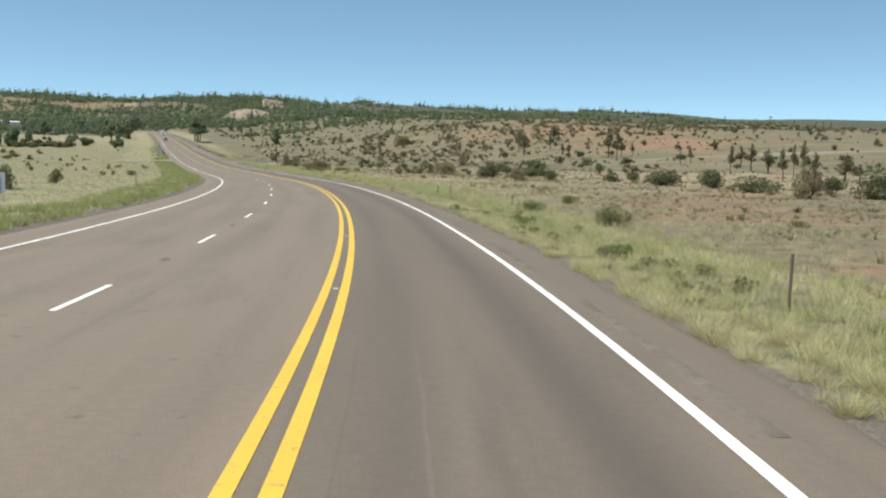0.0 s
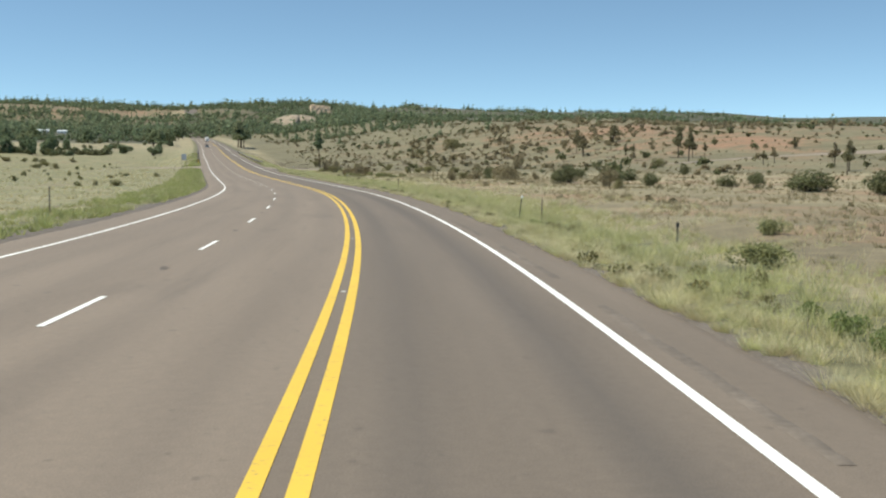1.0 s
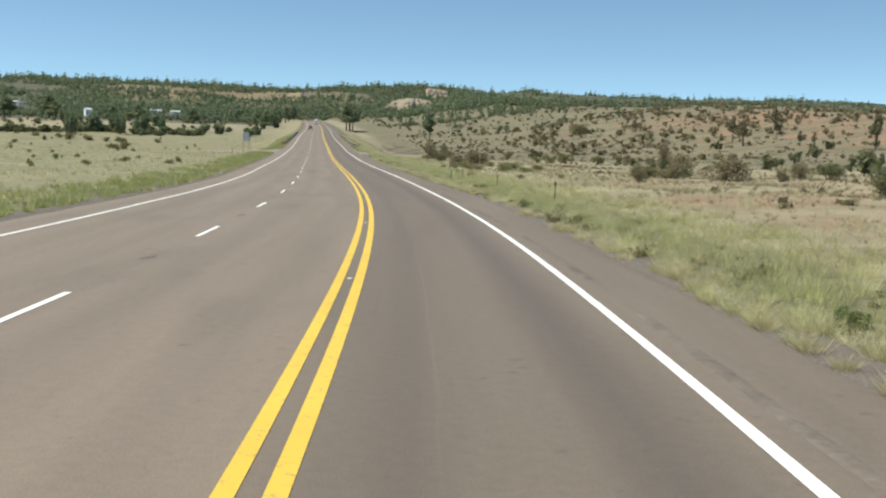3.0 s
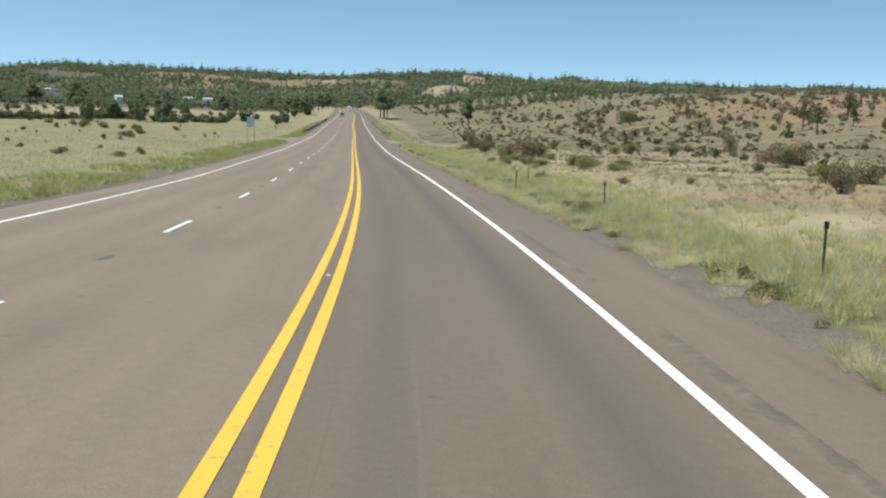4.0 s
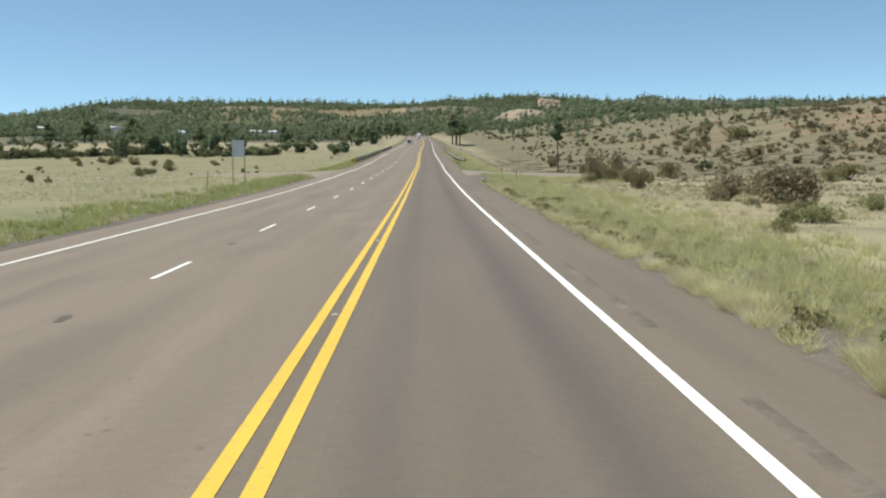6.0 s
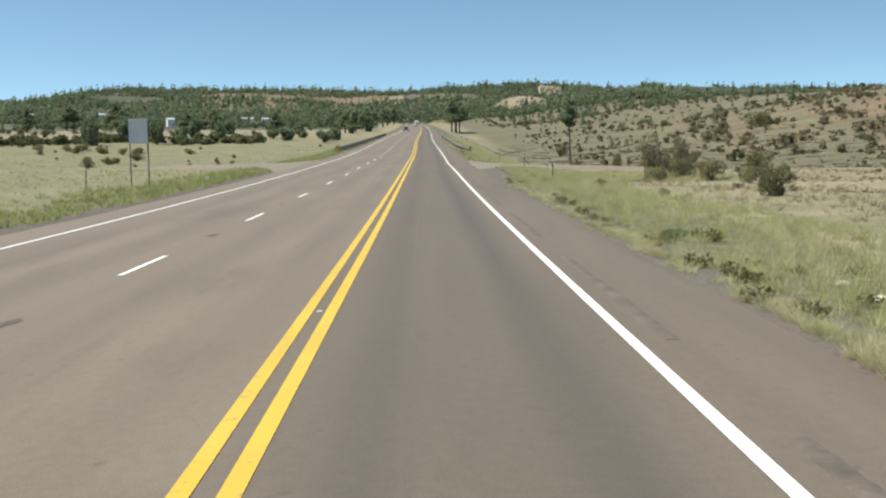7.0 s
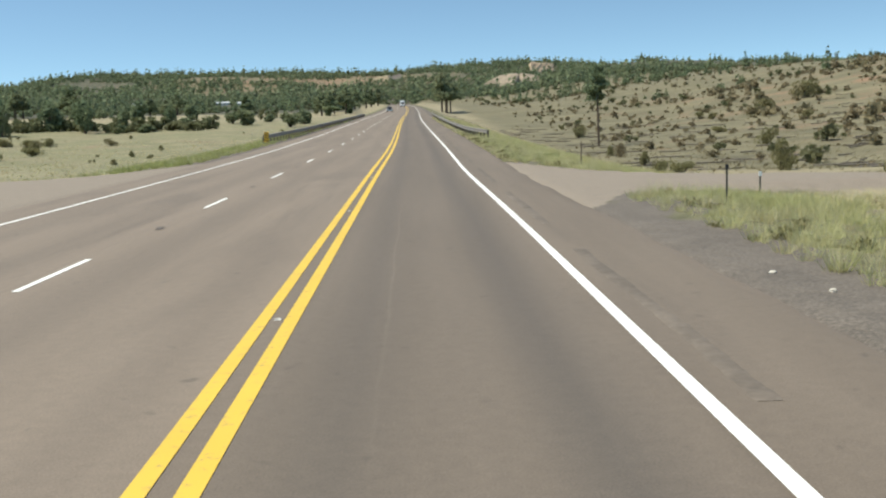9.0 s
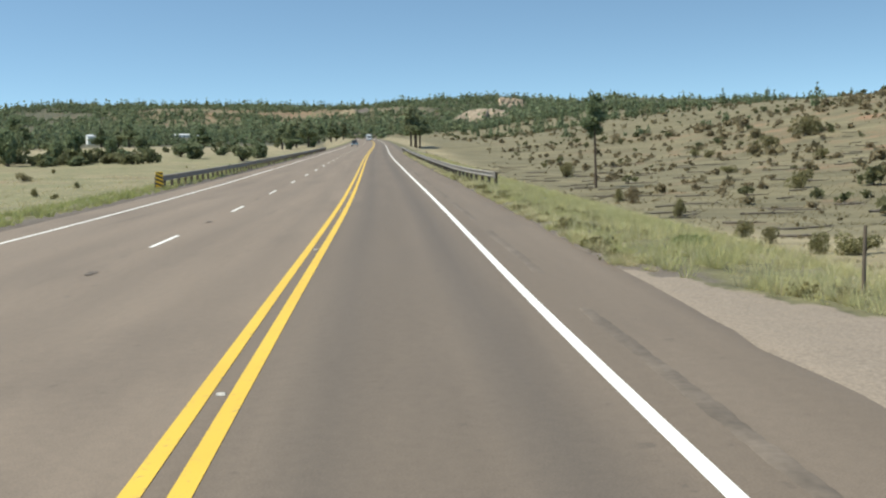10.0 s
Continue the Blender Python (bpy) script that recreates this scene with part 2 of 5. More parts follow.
# ---------------------------------------------------------------- the road's line
SS = np.arange(-60.0, 3600.0, 1.0)
Z0 = 60
kap = np.interp(SS, KNOT_S, KNOT_K) / 1000.0
TH = np.concatenate([[0], np.cumsum((kap[1:] + kap[:-1]) / 2)])
TH -= TH[Z0]
RX = np.concatenate([[0], np.cumsum(-np.sin((TH[1:] + TH[:-1]) / 2))])
RY = np.concatenate([[0], np.cumsum(np.cos((TH[1:] + TH[:-1]) / 2))])
RX -= RX[Z0]
RY -= RY[Z0]


def hermite(s, kx, kz):
    m = np.gradient(kz, kx)
    j = np.clip(np.searchsorted(kx, s, side="right") - 1, 0, len(kx) - 2)
    d = kx[j + 1] - kx[j]
    u = (np.clip(s, kx[0], kx[-1]) - kx[j]) / d
    return (2 * u**3 - 3 * u**2 + 1) * kz[j] + (u**3 - 2 * u**2 + u) * d * m[j] + (-2 * u**3 + 3 * u**2) * kz[j + 1] + (u**3 - u**2) * d * m[j + 1]


RZ = hermite(SS, HEIGHT_S, HEIGHT_Z)
RZ = np.where(SS > 1000, np.interp(SS, [1000, 1030, 1080, 1300, 1600, 2000, 3600], HEIGHT_Z[-1] + np.array([0, 0.2, 2, 26, 64, 78, 86])), RZ)
GRID_S = np.concatenate([np.arange(-60, 420, 1.0), np.arange(420, 700, 4), np.arange(700, 1100, 10), np.arange(1100, 3500, 25.0)])
EDGE_R, EDGE_L, LINE_R, LINE_L, LINE_D = 5.85, 9.6, LANE_R, LANE_L, LANE_D


def edge_r(s):
    """Where the pavement ends on the right."""
    return np.interp(s, [-60, 5, 15, 45, 60, 75, 95, 108, 125, 140, 160, 185, 205, 240, 252, 275, 300],
                     [5.1, 5.1, 5.15, 5.2, 5.45, 5.5, 5.5, 5.75, 5.5, 5.35, 5.55, 5.75, 5.85, 5.65, 5.55, 5.75, 5.85])


def smooth(u):
    u = np.clip(u, 0, 1)
    return u * u * (3 - 2 * u)


def line_at(s):
    return np.interp(s, SS, RX), np.interp(s, SS, RY), np.interp(s, SS, RZ), np.interp(s, SS, TH)


FAR_TURN = 0.27


def plan(s, off):
    """The place on the plan, s metres along the yellow line and off metres to its right."""
    x, y, z, th = line_at(s)
    near = np.clip(off, -60, 60)
    rest = off - near
    return x + near * np.cos(th) + rest * math.cos(FAR_TURN), y + near * np.sin(th) + rest * math.sin(FAR_TURN)


def wave(x, y, scale, seed):
    """Smooth noise between -1 and 1, of that wavelength."""
    rs = np.random.RandomState(seed)
    out = np.zeros(np.broadcast(x, y).shape)
    for k in range(7):
        a, p, f = rs.uniform(0, 6.283), rs.uniform(0, 6.283), rs.uniform(0.6, 1.9)
        out = out + np.sin((x * math.cos(a) + y * math.sin(a)) * 6.283 * f / scale + p)
    return out / 3.2


FIELD_R = ([-60, 40, 100, 150, 200, 245, 276, 300, 325, 370, 430, 480, 560, 700, 850, 1000, 1300, 1600, 2000, 3500],
           [-0.3, -0.2, 0.1, -0.1, 0.0, 0.1, -0.4, -1.4, -2.2, -2.0, -0.3, 1.8, 6, 13.5, 20, 26, 52, 90, 103, 112])
FIELD_L = ([-60, 150, 215, 260, 320, 360, 400, 500, 640, 800, 1000, 1300, 1600, 2000, 3500],
           [-0.4, -0.1, 0.4, 0.5, 0.0, -0.2, 1.5, 6.3, 11.5, 17, 26, 48, 82, 96, 110])
HILL_R = ([100, 300, 450, 600, 900, 1300, 1600, 3500], [6, 17, 20, 29, 40, 62, 92, 112])


def road_z(s, off):
    return np.interp(s, SS, RZ) + off * np.interp(s, BANK_S, BANK) - np.abs(off) * np.interp(s, CROWN_S, CROWN)


TRACK_R = ([6, 12, 18, 30, 60, 140], [252.8, 251.3, 252.6, 255, 259, 262])
TRACK_L = ([9.6, 15, 22, 35, 60, 120], [256, 258, 263, 275, 300, 350])


def on_track(s, off):
    """1 on the two gravel tracks that leave the highway, 0 away from them."""
    d = np.abs(off)
    edge = np.where(off > 0, EDGE_R, EDGE_L)
    mid = np.where(off > 0, np.interp(d, *TRACK_R), np.interp(d, *TRACK_L))
    flare = np.exp(-np.clip(d - edge, 0, None) / np.where(off > 0, 2.1, 2.6))
    half = np.where(off > 0, 2.5 + 8.0 * flare, 3.2 + 12.5 * flare)
    return smooth((half + 0.9 - np.abs(s - mid)) / 1.4) * (d > edge - 1)


def ground_z(s, off):
    s, off = np.asarray(s, float), np.asarray(off, float)
    x, y = plan(s, off)
    right = off > 0
    d = np.abs(off)
    edge = np.where(right, edge_r(s), EDGE_L)
    zr = road_z(s, np.clip(off, -EDGE_L, EDGE_R))
    w = smooth((off - 45) / 190) * smooth((s - 110) / 300)
    fr = np.interp(s, *FIELD_R) * (1 - w) + np.interp(s, *HILL_R) * w
    fl = np.interp(s, *FIELD_L) + 3.0 * smooth((d - 120) / 500) - 11 * smooth((d - 400) / 180) * smooth((s - 1150) / 250) + 10 * np.exp(-((off + 200) / 170) ** 2) * smooth((s - 1250) / 250)
    field = np.where(right, fr, fl)
    join = smooth((s - 980) / 60)
    field = field * (1 - join) + (fl + (fr - fl) * smooth((off + 90) / 180)) * join
    far = np.maximum(smooth((d - edge - 6) / 60), smooth((s - 1030) / 120))
    lump = 0.12 * wave(x, y, 17, 3) * smooth((d - edge - 2) / 8) + 0.55 * wave(x, y, 95, 4) * far
    lump = lump + smooth((s - 300) / 500) * far * 2.2 * wave(x, y, 260, 5) + smooth((s - 1000) / 500) * far * 3 * wave(x, y, 620, 6)
    run = 7 + 2.4 * np.abs(field - zr)
    t = np.maximum(smooth((d - edge - 0.7) / np.minimum(run, 60)), smooth((s - 1020) / 60))
    z = zr * (1 - t) + field * t + lump
    k = on_track(s, off)
    level = zr + (field - zr) * smooth((d - edge - 1) / 32)
    z = z * (1 - k) + (level - 0.02) * k
    under = smooth((edge - 0.1 - d) / 0.6) * 0.3
    return z - 0.02 - under


def tri_mesh(name, verts, faces, mats, smooth_faces=False):
    """A mesh from arrays of places and of triangles or quads."""
    verts, faces = np.asarray(verts, np.float32), np.asarray(faces, np.int32)
    me = bpy.data.meshes.new(name)
    n = faces.shape[1]
    me.vertices.add(len(verts))
    me.vertices.foreach_set("co", verts.ravel())
    me.loops.add(faces.size)
    me.loops.foreach_set("vertex_index", faces.ravel())
    me.polygons.add(len(faces))
    me.polygons.foreach_set("loop_start", np.arange(0, faces.size, n, dtype=np.int32))
    me.polygons.foreach_set("loop_total", np.full(len(faces), n, np.int32))
    me.update(calc_edges=True)
    for m in mats if isinstance(mats, (list, tuple)) else [mats]:
        me.materials.append(m)
    if smooth_faces:
        me.polygons.foreach_set("use_smooth", np.ones(len(faces), bool))
    return me


def put_attr(me, name, values):
    a = me.attributes.new(name, "FLOAT", "POINT")
    a.data.foreach_set("value", np.asarray(values, np.float32).ravel())


def grid_faces(r, c):
    i = np.arange(r - 1)[:, None] * c + np.arange(c - 1)[None]
    return np.stack([i, i + 1, i + c + 1, i + c], -1).reshape(-1, 4)


# ---------------------------------------------------------------- ground
def build_ground():
    side = np.concatenate([np.arange(0, 5, 0.5), np.arange(5, 14, 1.0), np.arange(14, 60, 2.0), np.geomspace(60, 2600, 55)])
    offs = np.concatenate([-(side[::-1]) - EDGE_L, [-EDGE_L + 0.8, 0, EDGE_R - 0.8], side + EDGE_R])
    s, o = np.meshgrid(GRID_S, offs, indexing="ij")
    o = o + np.where(o > 0.5, edge_r(s) - EDGE_R, 0)
    x, y = plan(s, o)
    z = ground_z(s, o)
    me = tri_mesh("ground", np.stack([x, y, z], -1).reshape(-1, 3), grid_faces(*s.shape), GROUND, True)
    d = np.where(o > 0, o - edge_r(s), -o - EDGE_L)
    apron = np.maximum(np.exp(-((s - 243.6) / 3) ** 2 - ((o - 7.7) / 1.3) ** 2), smooth((s - 222) / 8) * (1 - smooth((s - 237) / 3)) * (1 - smooth((o - EDGE_R - 1.4) / 0.8)) * (o > EDGE_R - 1))   # loose dark chippings beside the turning
    reach = np.where(o > 0, np.interp(s, [0, 70, 95, 115, 125, 185, 215], [0.45, 0.6, 1.3, 1.3, 1.0, 1.5, 1.7]), 1.1)
    put_attr(me, "gravel", np.maximum((1 - on_track(s, o)) * 0.9 * (1 - smooth((d - 0.15) / reach)), apron))
    put_attr(me, "track", on_track(s, o) * (1 - apron))
    put_attr(me, "verge", np.maximum(0.6 * (1 - smooth((d - np.where(o > 0, 2.2, 1.2)) / np.where(o > 0, np.interp(s, [60, 180, 216, 230, 248, 256], [3.0, 3.0, 3.2, 12.0, 12.0, 4.0]), 3.0))), 0.05) * (1 - smooth((s - 700) / 500)))
    put_attr(me, "meadow", np.where(o < 0, 0.33, 0.06 * (s < 300)) * (1 - smooth((s - 480) / 200)))
    put_attr(me, "wood", np.where(o > 0, 0.95 * np.maximum(smooth((o - 30) / 60) * smooth((s - 120) / 120), 0.85 * smooth((o - 14) / 25) * smooth((s - 275) / 40)) + 0.6 * smooth((s - 900) / 200), 0.8 * smooth((s - 730) / 60) * smooth((-o - 20) / 20) + 0.1 * smooth((s - 900) / 200)))
    put_attr(me, "dry", smooth((o - 7.5) / 4) * np.interp(s, [35, 65, 110, 210, 280], [0.58, 0.36, 0.2, 0.16, 0.1]) + 0.3 * smooth((-o - 15) / 10) * (1 - smooth((s - 420) / 80)))
    wooded = smooth((s - 735) / 50) * smooth((-o - 24) / 12) + smooth((s - 1000) / 90)
    clearing = 0.22 * np.clip(wave(x * 0.6, y, 130, 31), -1, 1) * (s < 1000)
    cliff = np.exp(-((s - 1450) / 150) ** 2 - ((o + 115) / 195) ** 2)
    put_attr(me, "dark_floor", np.clip(wooded, 0, 1) * (0.55 - 0.5 * cliff) + clearing * (wooded > 0.2))
    hill = smooth((o - 40) / 60) * smooth((s - 90) / 80) * (1 - smooth((s - 560) / 160))
    put_attr(me, "red", 0.19 * cliff + 0.07 * hill + 0.16 * np.exp(-((s - 455) / 85) ** 2 - ((o - 190) / 55) ** 2) + 0.18 * np.exp(-((s - 315) / 45) ** 2 - ((o - 170) / 30) ** 2) + 0.13 * smooth((o - 9) / 5) * (1 - smooth((s - 120) / 60)))
    return tagged(new("ground", me), "dry tan rangeland with green verges and red soil", "ground", kind="structure")


ground = build_ground()


def ribbon_mesh(name, mat, s0, s1, lefts, lift):
    """A strip along the road between s0 and s1, with columns at the offsets given."""
    s = np.concatenate([[s0], GRID_S[(GRID_S > s0 + 0.01) & (GRID_S < s1 - 0.01)], [s1]])
    s, o = np.meshgrid(s, np.asarray(lefts, float), indexing="ij")

    def on_grid(f):
        return np.interp(s, GRID_S, f)
    gx, gy, gz, gt = line_at(GRID_S)
    x = on_grid(gx) + o * np.interp(s, GRID_S, np.cos(gt))
    y = on_grid(gy) + o * np.interp(s, GRID_S, np.sin(gt))
    z = on_grid(gz) + o * on_grid(np.interp(GRID_S, BANK_S, BANK)) - np.abs(o) * on_grid(np.interp(GRID_S, CROWN_S, CROWN)) + lift
    me = tri_mesh(name, np.stack([x, y, z], -1).reshape(-1, 3), grid_faces(*s.shape), mat, True)
    return me, s, o


def build_road():
    cols = np.unique(np.concatenate([np.arange(-9.5, 5.9, 0.25), [0.0]]))
    me, s, o = ribbon_mesh("road", ASPHALT, -55, 1020, cols, 0.0)
    co = np.empty(len(me.vertices) * 3, np.float32)
    me.vertices.foreach_get("co", co)
    co = co.reshape(*s.shape, 3)
    # the outer columns follow the pavement's edge
    shift = (edge_r(s) - 0.05 - cols[-1]) * np.clip((o - 4.4) / (cols[-1] - 4.4), 0, 1)
    co[..., 0] += shift * np.cos(np.interp(s, SS, TH))
    co[..., 1] += shift * np.sin(np.interp(s, SS, TH))
    o = o + shift
    # ragged outer edges that dip to the gravel
    for c, sign in ((0, -1), (-1, 1)):
        th = np.interp(s[:, c], SS, TH)
        j = 0.06 * wave(s[:, c], 0 * s[:, c], 5.5, 11 + c) + 0.05 * wave(s[:, c], 0 * s[:, c], 1.9, 17 + c)
        co[:, c, 0] += sign * j * np.cos(th)
        co[:, c, 1] += sign * j * np.sin(th)
        co[:, c, 2] -= 0.05
    me.vertices.foreach_set("co", co.ravel())
    put_attr(me, "across", o)
    put_attr(me, "along", s)
    track = np.zeros_like(o)
    for mid, wgt in ((0.95, 0.75), (2.72, 1.0), (-1.0, 0.22), (-2.8, 0.25), (-4.9, 0.2), (-6.7, 0.2)):
        track = np.maximum(track, wgt * np.exp(-((o - mid) / 0.42) ** 2))
    track = np.maximum(track, 0.28 * ((o > 0.2) & (o < 3.5)))
    put_attr(me, "track", track)
    return tagged(new("road", me), "grey-brown worn asphalt highway with three lanes", "road", kind="structure")


road = build_road()


def marking(name, mat, s0, s1, a, b, lift, label="", ease=0.0):
    me, ms, mo = ribbon_mesh(name, mat, s0, s1, (a, b), lift)
    if ease:
        shift = ease * smooth((ms - 236) / 26)
        th = np.interp(ms, SS, TH)
        co = np.empty(len(me.vertices) * 3, np.float32)
        me.vertices.foreach_get("co", co)
        co = co.reshape(-1, 3)
        co[:, 0] += (shift * np.cos(th)).ravel()
        co[:, 1] += (shift * np.sin(th)).ravel()
        me.vertices.foreach_set("co", co.ravel())
    ob = new(name, me)
    ob.parent = road
    return tagged(ob, label) if label else ob


marking("yellow_line", YELLOW_PAINT, -50, 1010, -0.238, -0.090, 0.006, "solid yellow centre line, slightly worn")
marking("yellow_line", YELLOW_PAINT, -50, 1010, 0.078, 0.235, 0.006, "solid yellow centre line, slightly worn")
marking("edge_line", WHITE_PAINT, -50, 1010, LINE_R - 0.07, LINE_R + 0.07, 0.006, "solid white edge line", ease=-0.13)
marking("edge_line", WHITE_PAINT, -50, 1010, -LINE_L - 0.06, -LINE_L + 0.06, 0.006, "solid white edge line")
for k in range(-3, 75):
    a = DASH_0 + 12.192 * k
    marking("lane_dash", WHITE_PAINT, a, a + 3.05, -LINE_D - 0.055, -LINE_D + 0.055, 0.006)

# ---------------------------------------------------------------- plants
def clump_crown(rs, lumps, n, size, droop=0.0):
    """A crown of n small leaf clumps (triangles) spread over the shells of lumps (x, y, z, r, rz)."""
    lumps = np.asarray(lumps, float)
    wgt = lumps[:, 3] ** 2
    pick = rs.choice(len(lumps), n, p=wgt / wgt.sum())
    d = rs.normal(size=(n, 3))
    d /= np.linalg.norm(d, axis=1)[:, None]
    rad = rs.uniform(0.55, 1.08, n) ** 0.6
    c = lumps[pick, :3] + d * rad[:, None] * np.stack([lumps[pick, 3], lumps[pick, 3], lumps[pick, 4]], -1)
    u = rs.normal(size=(n, 3))
    u /= np.linalg.norm(u, axis=1)[:, None]
    v = np.cross(u, rs.normal(size=(n, 3)))
    v /= np.linalg.norm(v, axis=1)[:, None]
    sz = size * rs.uniform(0.6, 1.4, n)[:, None]
    a, b, e = c + u * sz, c - u * sz * 0.5 + v * sz * 0.8, c - u * sz * 0.5 - v * sz * 0.8
    a[:, 2] -= droop * sz[:, 0]
    verts = np.stack([a, b, e], 1).reshape(-1, 3)
    verts[:, 2] = np.maximum(verts[:, 2], 0.03)
    return verts, np.arange(3 * n).reshape(-1, 3)


def limb(p, q, r0, r1, n=6):
    """A tapered limb between two points."""
    p, q = np.asarray(p, float), np.asarray(q, float)
    w = (q - p) / np.linalg.norm(q - p)
    u = np.cross(w, [0.3, 0.9, 0.1] if abs(w[2]) > 0.5 else [0, 0, 1])
    u /= np.linalg.norm(u)
    v = np.cross(w, u)
    ang = np.arange(n) * 2 * math.pi / n
    ring = np.cos(ang)[:, None] * u + np.sin(ang)[:, None] * v
    verts = np.concatenate([p + ring * r0, q + ring * r1])
    i = np.arange(n)
    j = (i + 1) % n
    faces = np.concatenate([np.stack([i, j, j + n], -1), np.stack([i, j + n, i + n], -1)])
    return verts, faces


def joined(parts):
    vs, fs, k = [], [], 0
    for v, f in parts:
        vs.append(v)
        fs.append(f + k)
        k += len(v)
    return np.concatenate(vs), np.concatenate(fs)


def pine_parts(rs, h, n, size, bare=0.35, spread=0.17, limbs=True):
    lean = rs.normal(size=2) * 0.015 * h
    top = np.array([lean[0], lean[1], h * 0.96])
    n_side = 6 if limbs else 3
    wood = [limb((0, 0, -0.3), top * 0.55, h * 0.022, h * 0.014, n_side), limb(top * 0.55, top, h * 0.014, h * 0.003, n_side)] if limbs else [limb((0, 0, -0.3), top, h * 0.022, h * 0.003, n_side)]
    lumps = []
    for k in range(17):
        f = bare + (0.99 - bare) * (k + rs.uniform(0, 0.8)) / 17
        reach = h * spread * (1.05 - f) / (1.05 - bare) * rs.uniform(0.65, 1.25) + 0.02 * h
        a = rs.uniform(0, 6.283)
        c = top * f + np.array([math.cos(a) * reach * 0.55, math.sin(a) * reach * 0.55, rs.uniform(-0.01, 0.02) * h])
        if limbs:
            wood.append(limb(top * (f - 0.03), c, h * 0.006, h * 0.002, 4))
        lumps.append((*c, reach * 0.8, h * 0.075))
    return joined(wood), clump_crown(rs, lumps, n, size, 0.15)


def juniper_parts(rs, w, h, n, size, limbs=5, low=0.3, fat=1.0):
    wood, lumps = [], []
    for k in range(9):
        a, r = rs.uniform(0, 6.283), w * 0.5 * rs.uniform(0.0, 0.72)
        hh = h * rs.uniform(low, 0.78) * (1 - 0.35 * (r / (w * 0.5)))
        c = (math.cos(a) * r, math.sin(a) * r, hh)
        lumps.append((*c, fat * w * rs.uniform(0.15, 0.26), fat * h * rs.uniform(0.16, 0.28)))
        if k < limbs:
            wood.append(limb((0.05 * k - 0.1, 0.04 * (k % 2), -0.1), c, 0.04 * h, 0.012 * h, 5))
    return joined(wood), clump_crown(rs, lumps, n, size)


def shrub_parts(rs, w, h, n, size):
    wood, lumps = [], []
    for k in range(7):
        a, r = rs.uniform(0, 6.283), w * 0.5 * rs.uniform(0.1, 0.8)
        c = (math.cos(a) * r, math.sin(a) * r, h * rs.uniform(0.35, 0.65))
        lumps.append((*c, w * 0.2, h * 0.34))
        wood.append(limb((0, 0, -0.05), c, 0.02 * h, 0.008 * h, 4))
    return joined(wood), clump_crown(rs, lumps, n, size)


PLANTS = {}


def plant_kind(key, maker, seed, leaf, *args):
    wood, crown = maker(np.random.RandomState(seed), *args)
    PLANTS[key] = (wood, crown, leaf, tri_mesh(key + "_trunk", *wood, BARK), tri_mesh(key + "_crown", *crown, leaf))


for k in range(4):
    plant_kind("pine%d" % k, pine_parts, 10 + k, PINE, 15.0, 1100, 0.5, 0.2 + 0.07 * k, 0.16)
    plant_kind("tree%d" % k, juniper_parts, 15 + k, PINE, 5.2, 6.0, 1000, 0.34, 5, 0.14)
    plant_kind("juniper%d" % k, juniper_parts, 20 + k, JUNIPER, 3.2, 2.6, 2300, 0.092, 5, 0.16, 1.15)
    plant_kind("dark%d" % k, juniper_parts, 25 + k, DARK_JUNIPER, 3.2, 2.6, 2300, 0.10, 4, 0.2, 1.3)
    plant_kind("rust%d" % k, juniper_parts, 30 + k, RUST, 3.0, 2.0, 2000, 0.080, 5, 0.12, 1.2)
    plant_kind("sage%d" % k, shrub_parts, 40 + k, SAGE, 1.5, 0.8, 1700, 0.036)
    plant_kind("tuft%d" % k, shrub_parts, 45 + k, WEED_BROWN, 1.5, 0.8, 110, 0.10)
    plant_kind("thin%d" % k, pine_parts, 120 + k, HILL_PINE, 6.0, 300, 0.24, 0.42, 0.15)
    plant_kind("farpine%d" % k, pine_parts, 50 + k, PINE, 12.0, 92, 0.95, 0.12, 0.24, False)
    plant_kind("farbush%d" % k, juniper_parts, 60 + k, JUNIPER, 3.4, 2.6, 42, 0.62, 1)
    plant_kind("mesapine%d" % k, pine_parts, 130 + k, PINE, 12.0, 22, 1.75, 0.12, 0.25, False)
    plant_kind("mesatree%d" % k, juniper_parts, 140 + k, PINE, 5.2, 6.2, 22, 1.5, 1, 0.14)
    plant_kind("fardark%d" % k, juniper_parts, 65 + k, DARK_JUNIPER, 3.4, 2.6, 60, 0.5, 1)
    plant_kind("fartree%d" % k, juniper_parts, 90 + k, PINE, 5.2, 6.2, 108, 0.75, 2, 0.14)
    plant_kind("farrust%d" % k, juniper_parts, 70 + k, RUST, 3.2, 2.0, 42, 0.55, 1)


def plant_mesh_thing(name, key, s, off, scale, turn, label, category, group, stretch=1.0):
    x, y = plan(s, off)
    ob = new(name)
    ob.matrix_basis = Matrix.LocRotScale((float(x), float(y), float(ground_z(s, off)) - 0.02), Euler((0, 0, turn)), (scale, scale, scale * stretch))
    _, _, _, trunk, crown = PLANTS[key]
    for part_name, me in (("trunk", trunk), ("crown", crown)):
        c = new(part_name, me)
        c.parent = ob
    return tagged(ob, label, category, group)


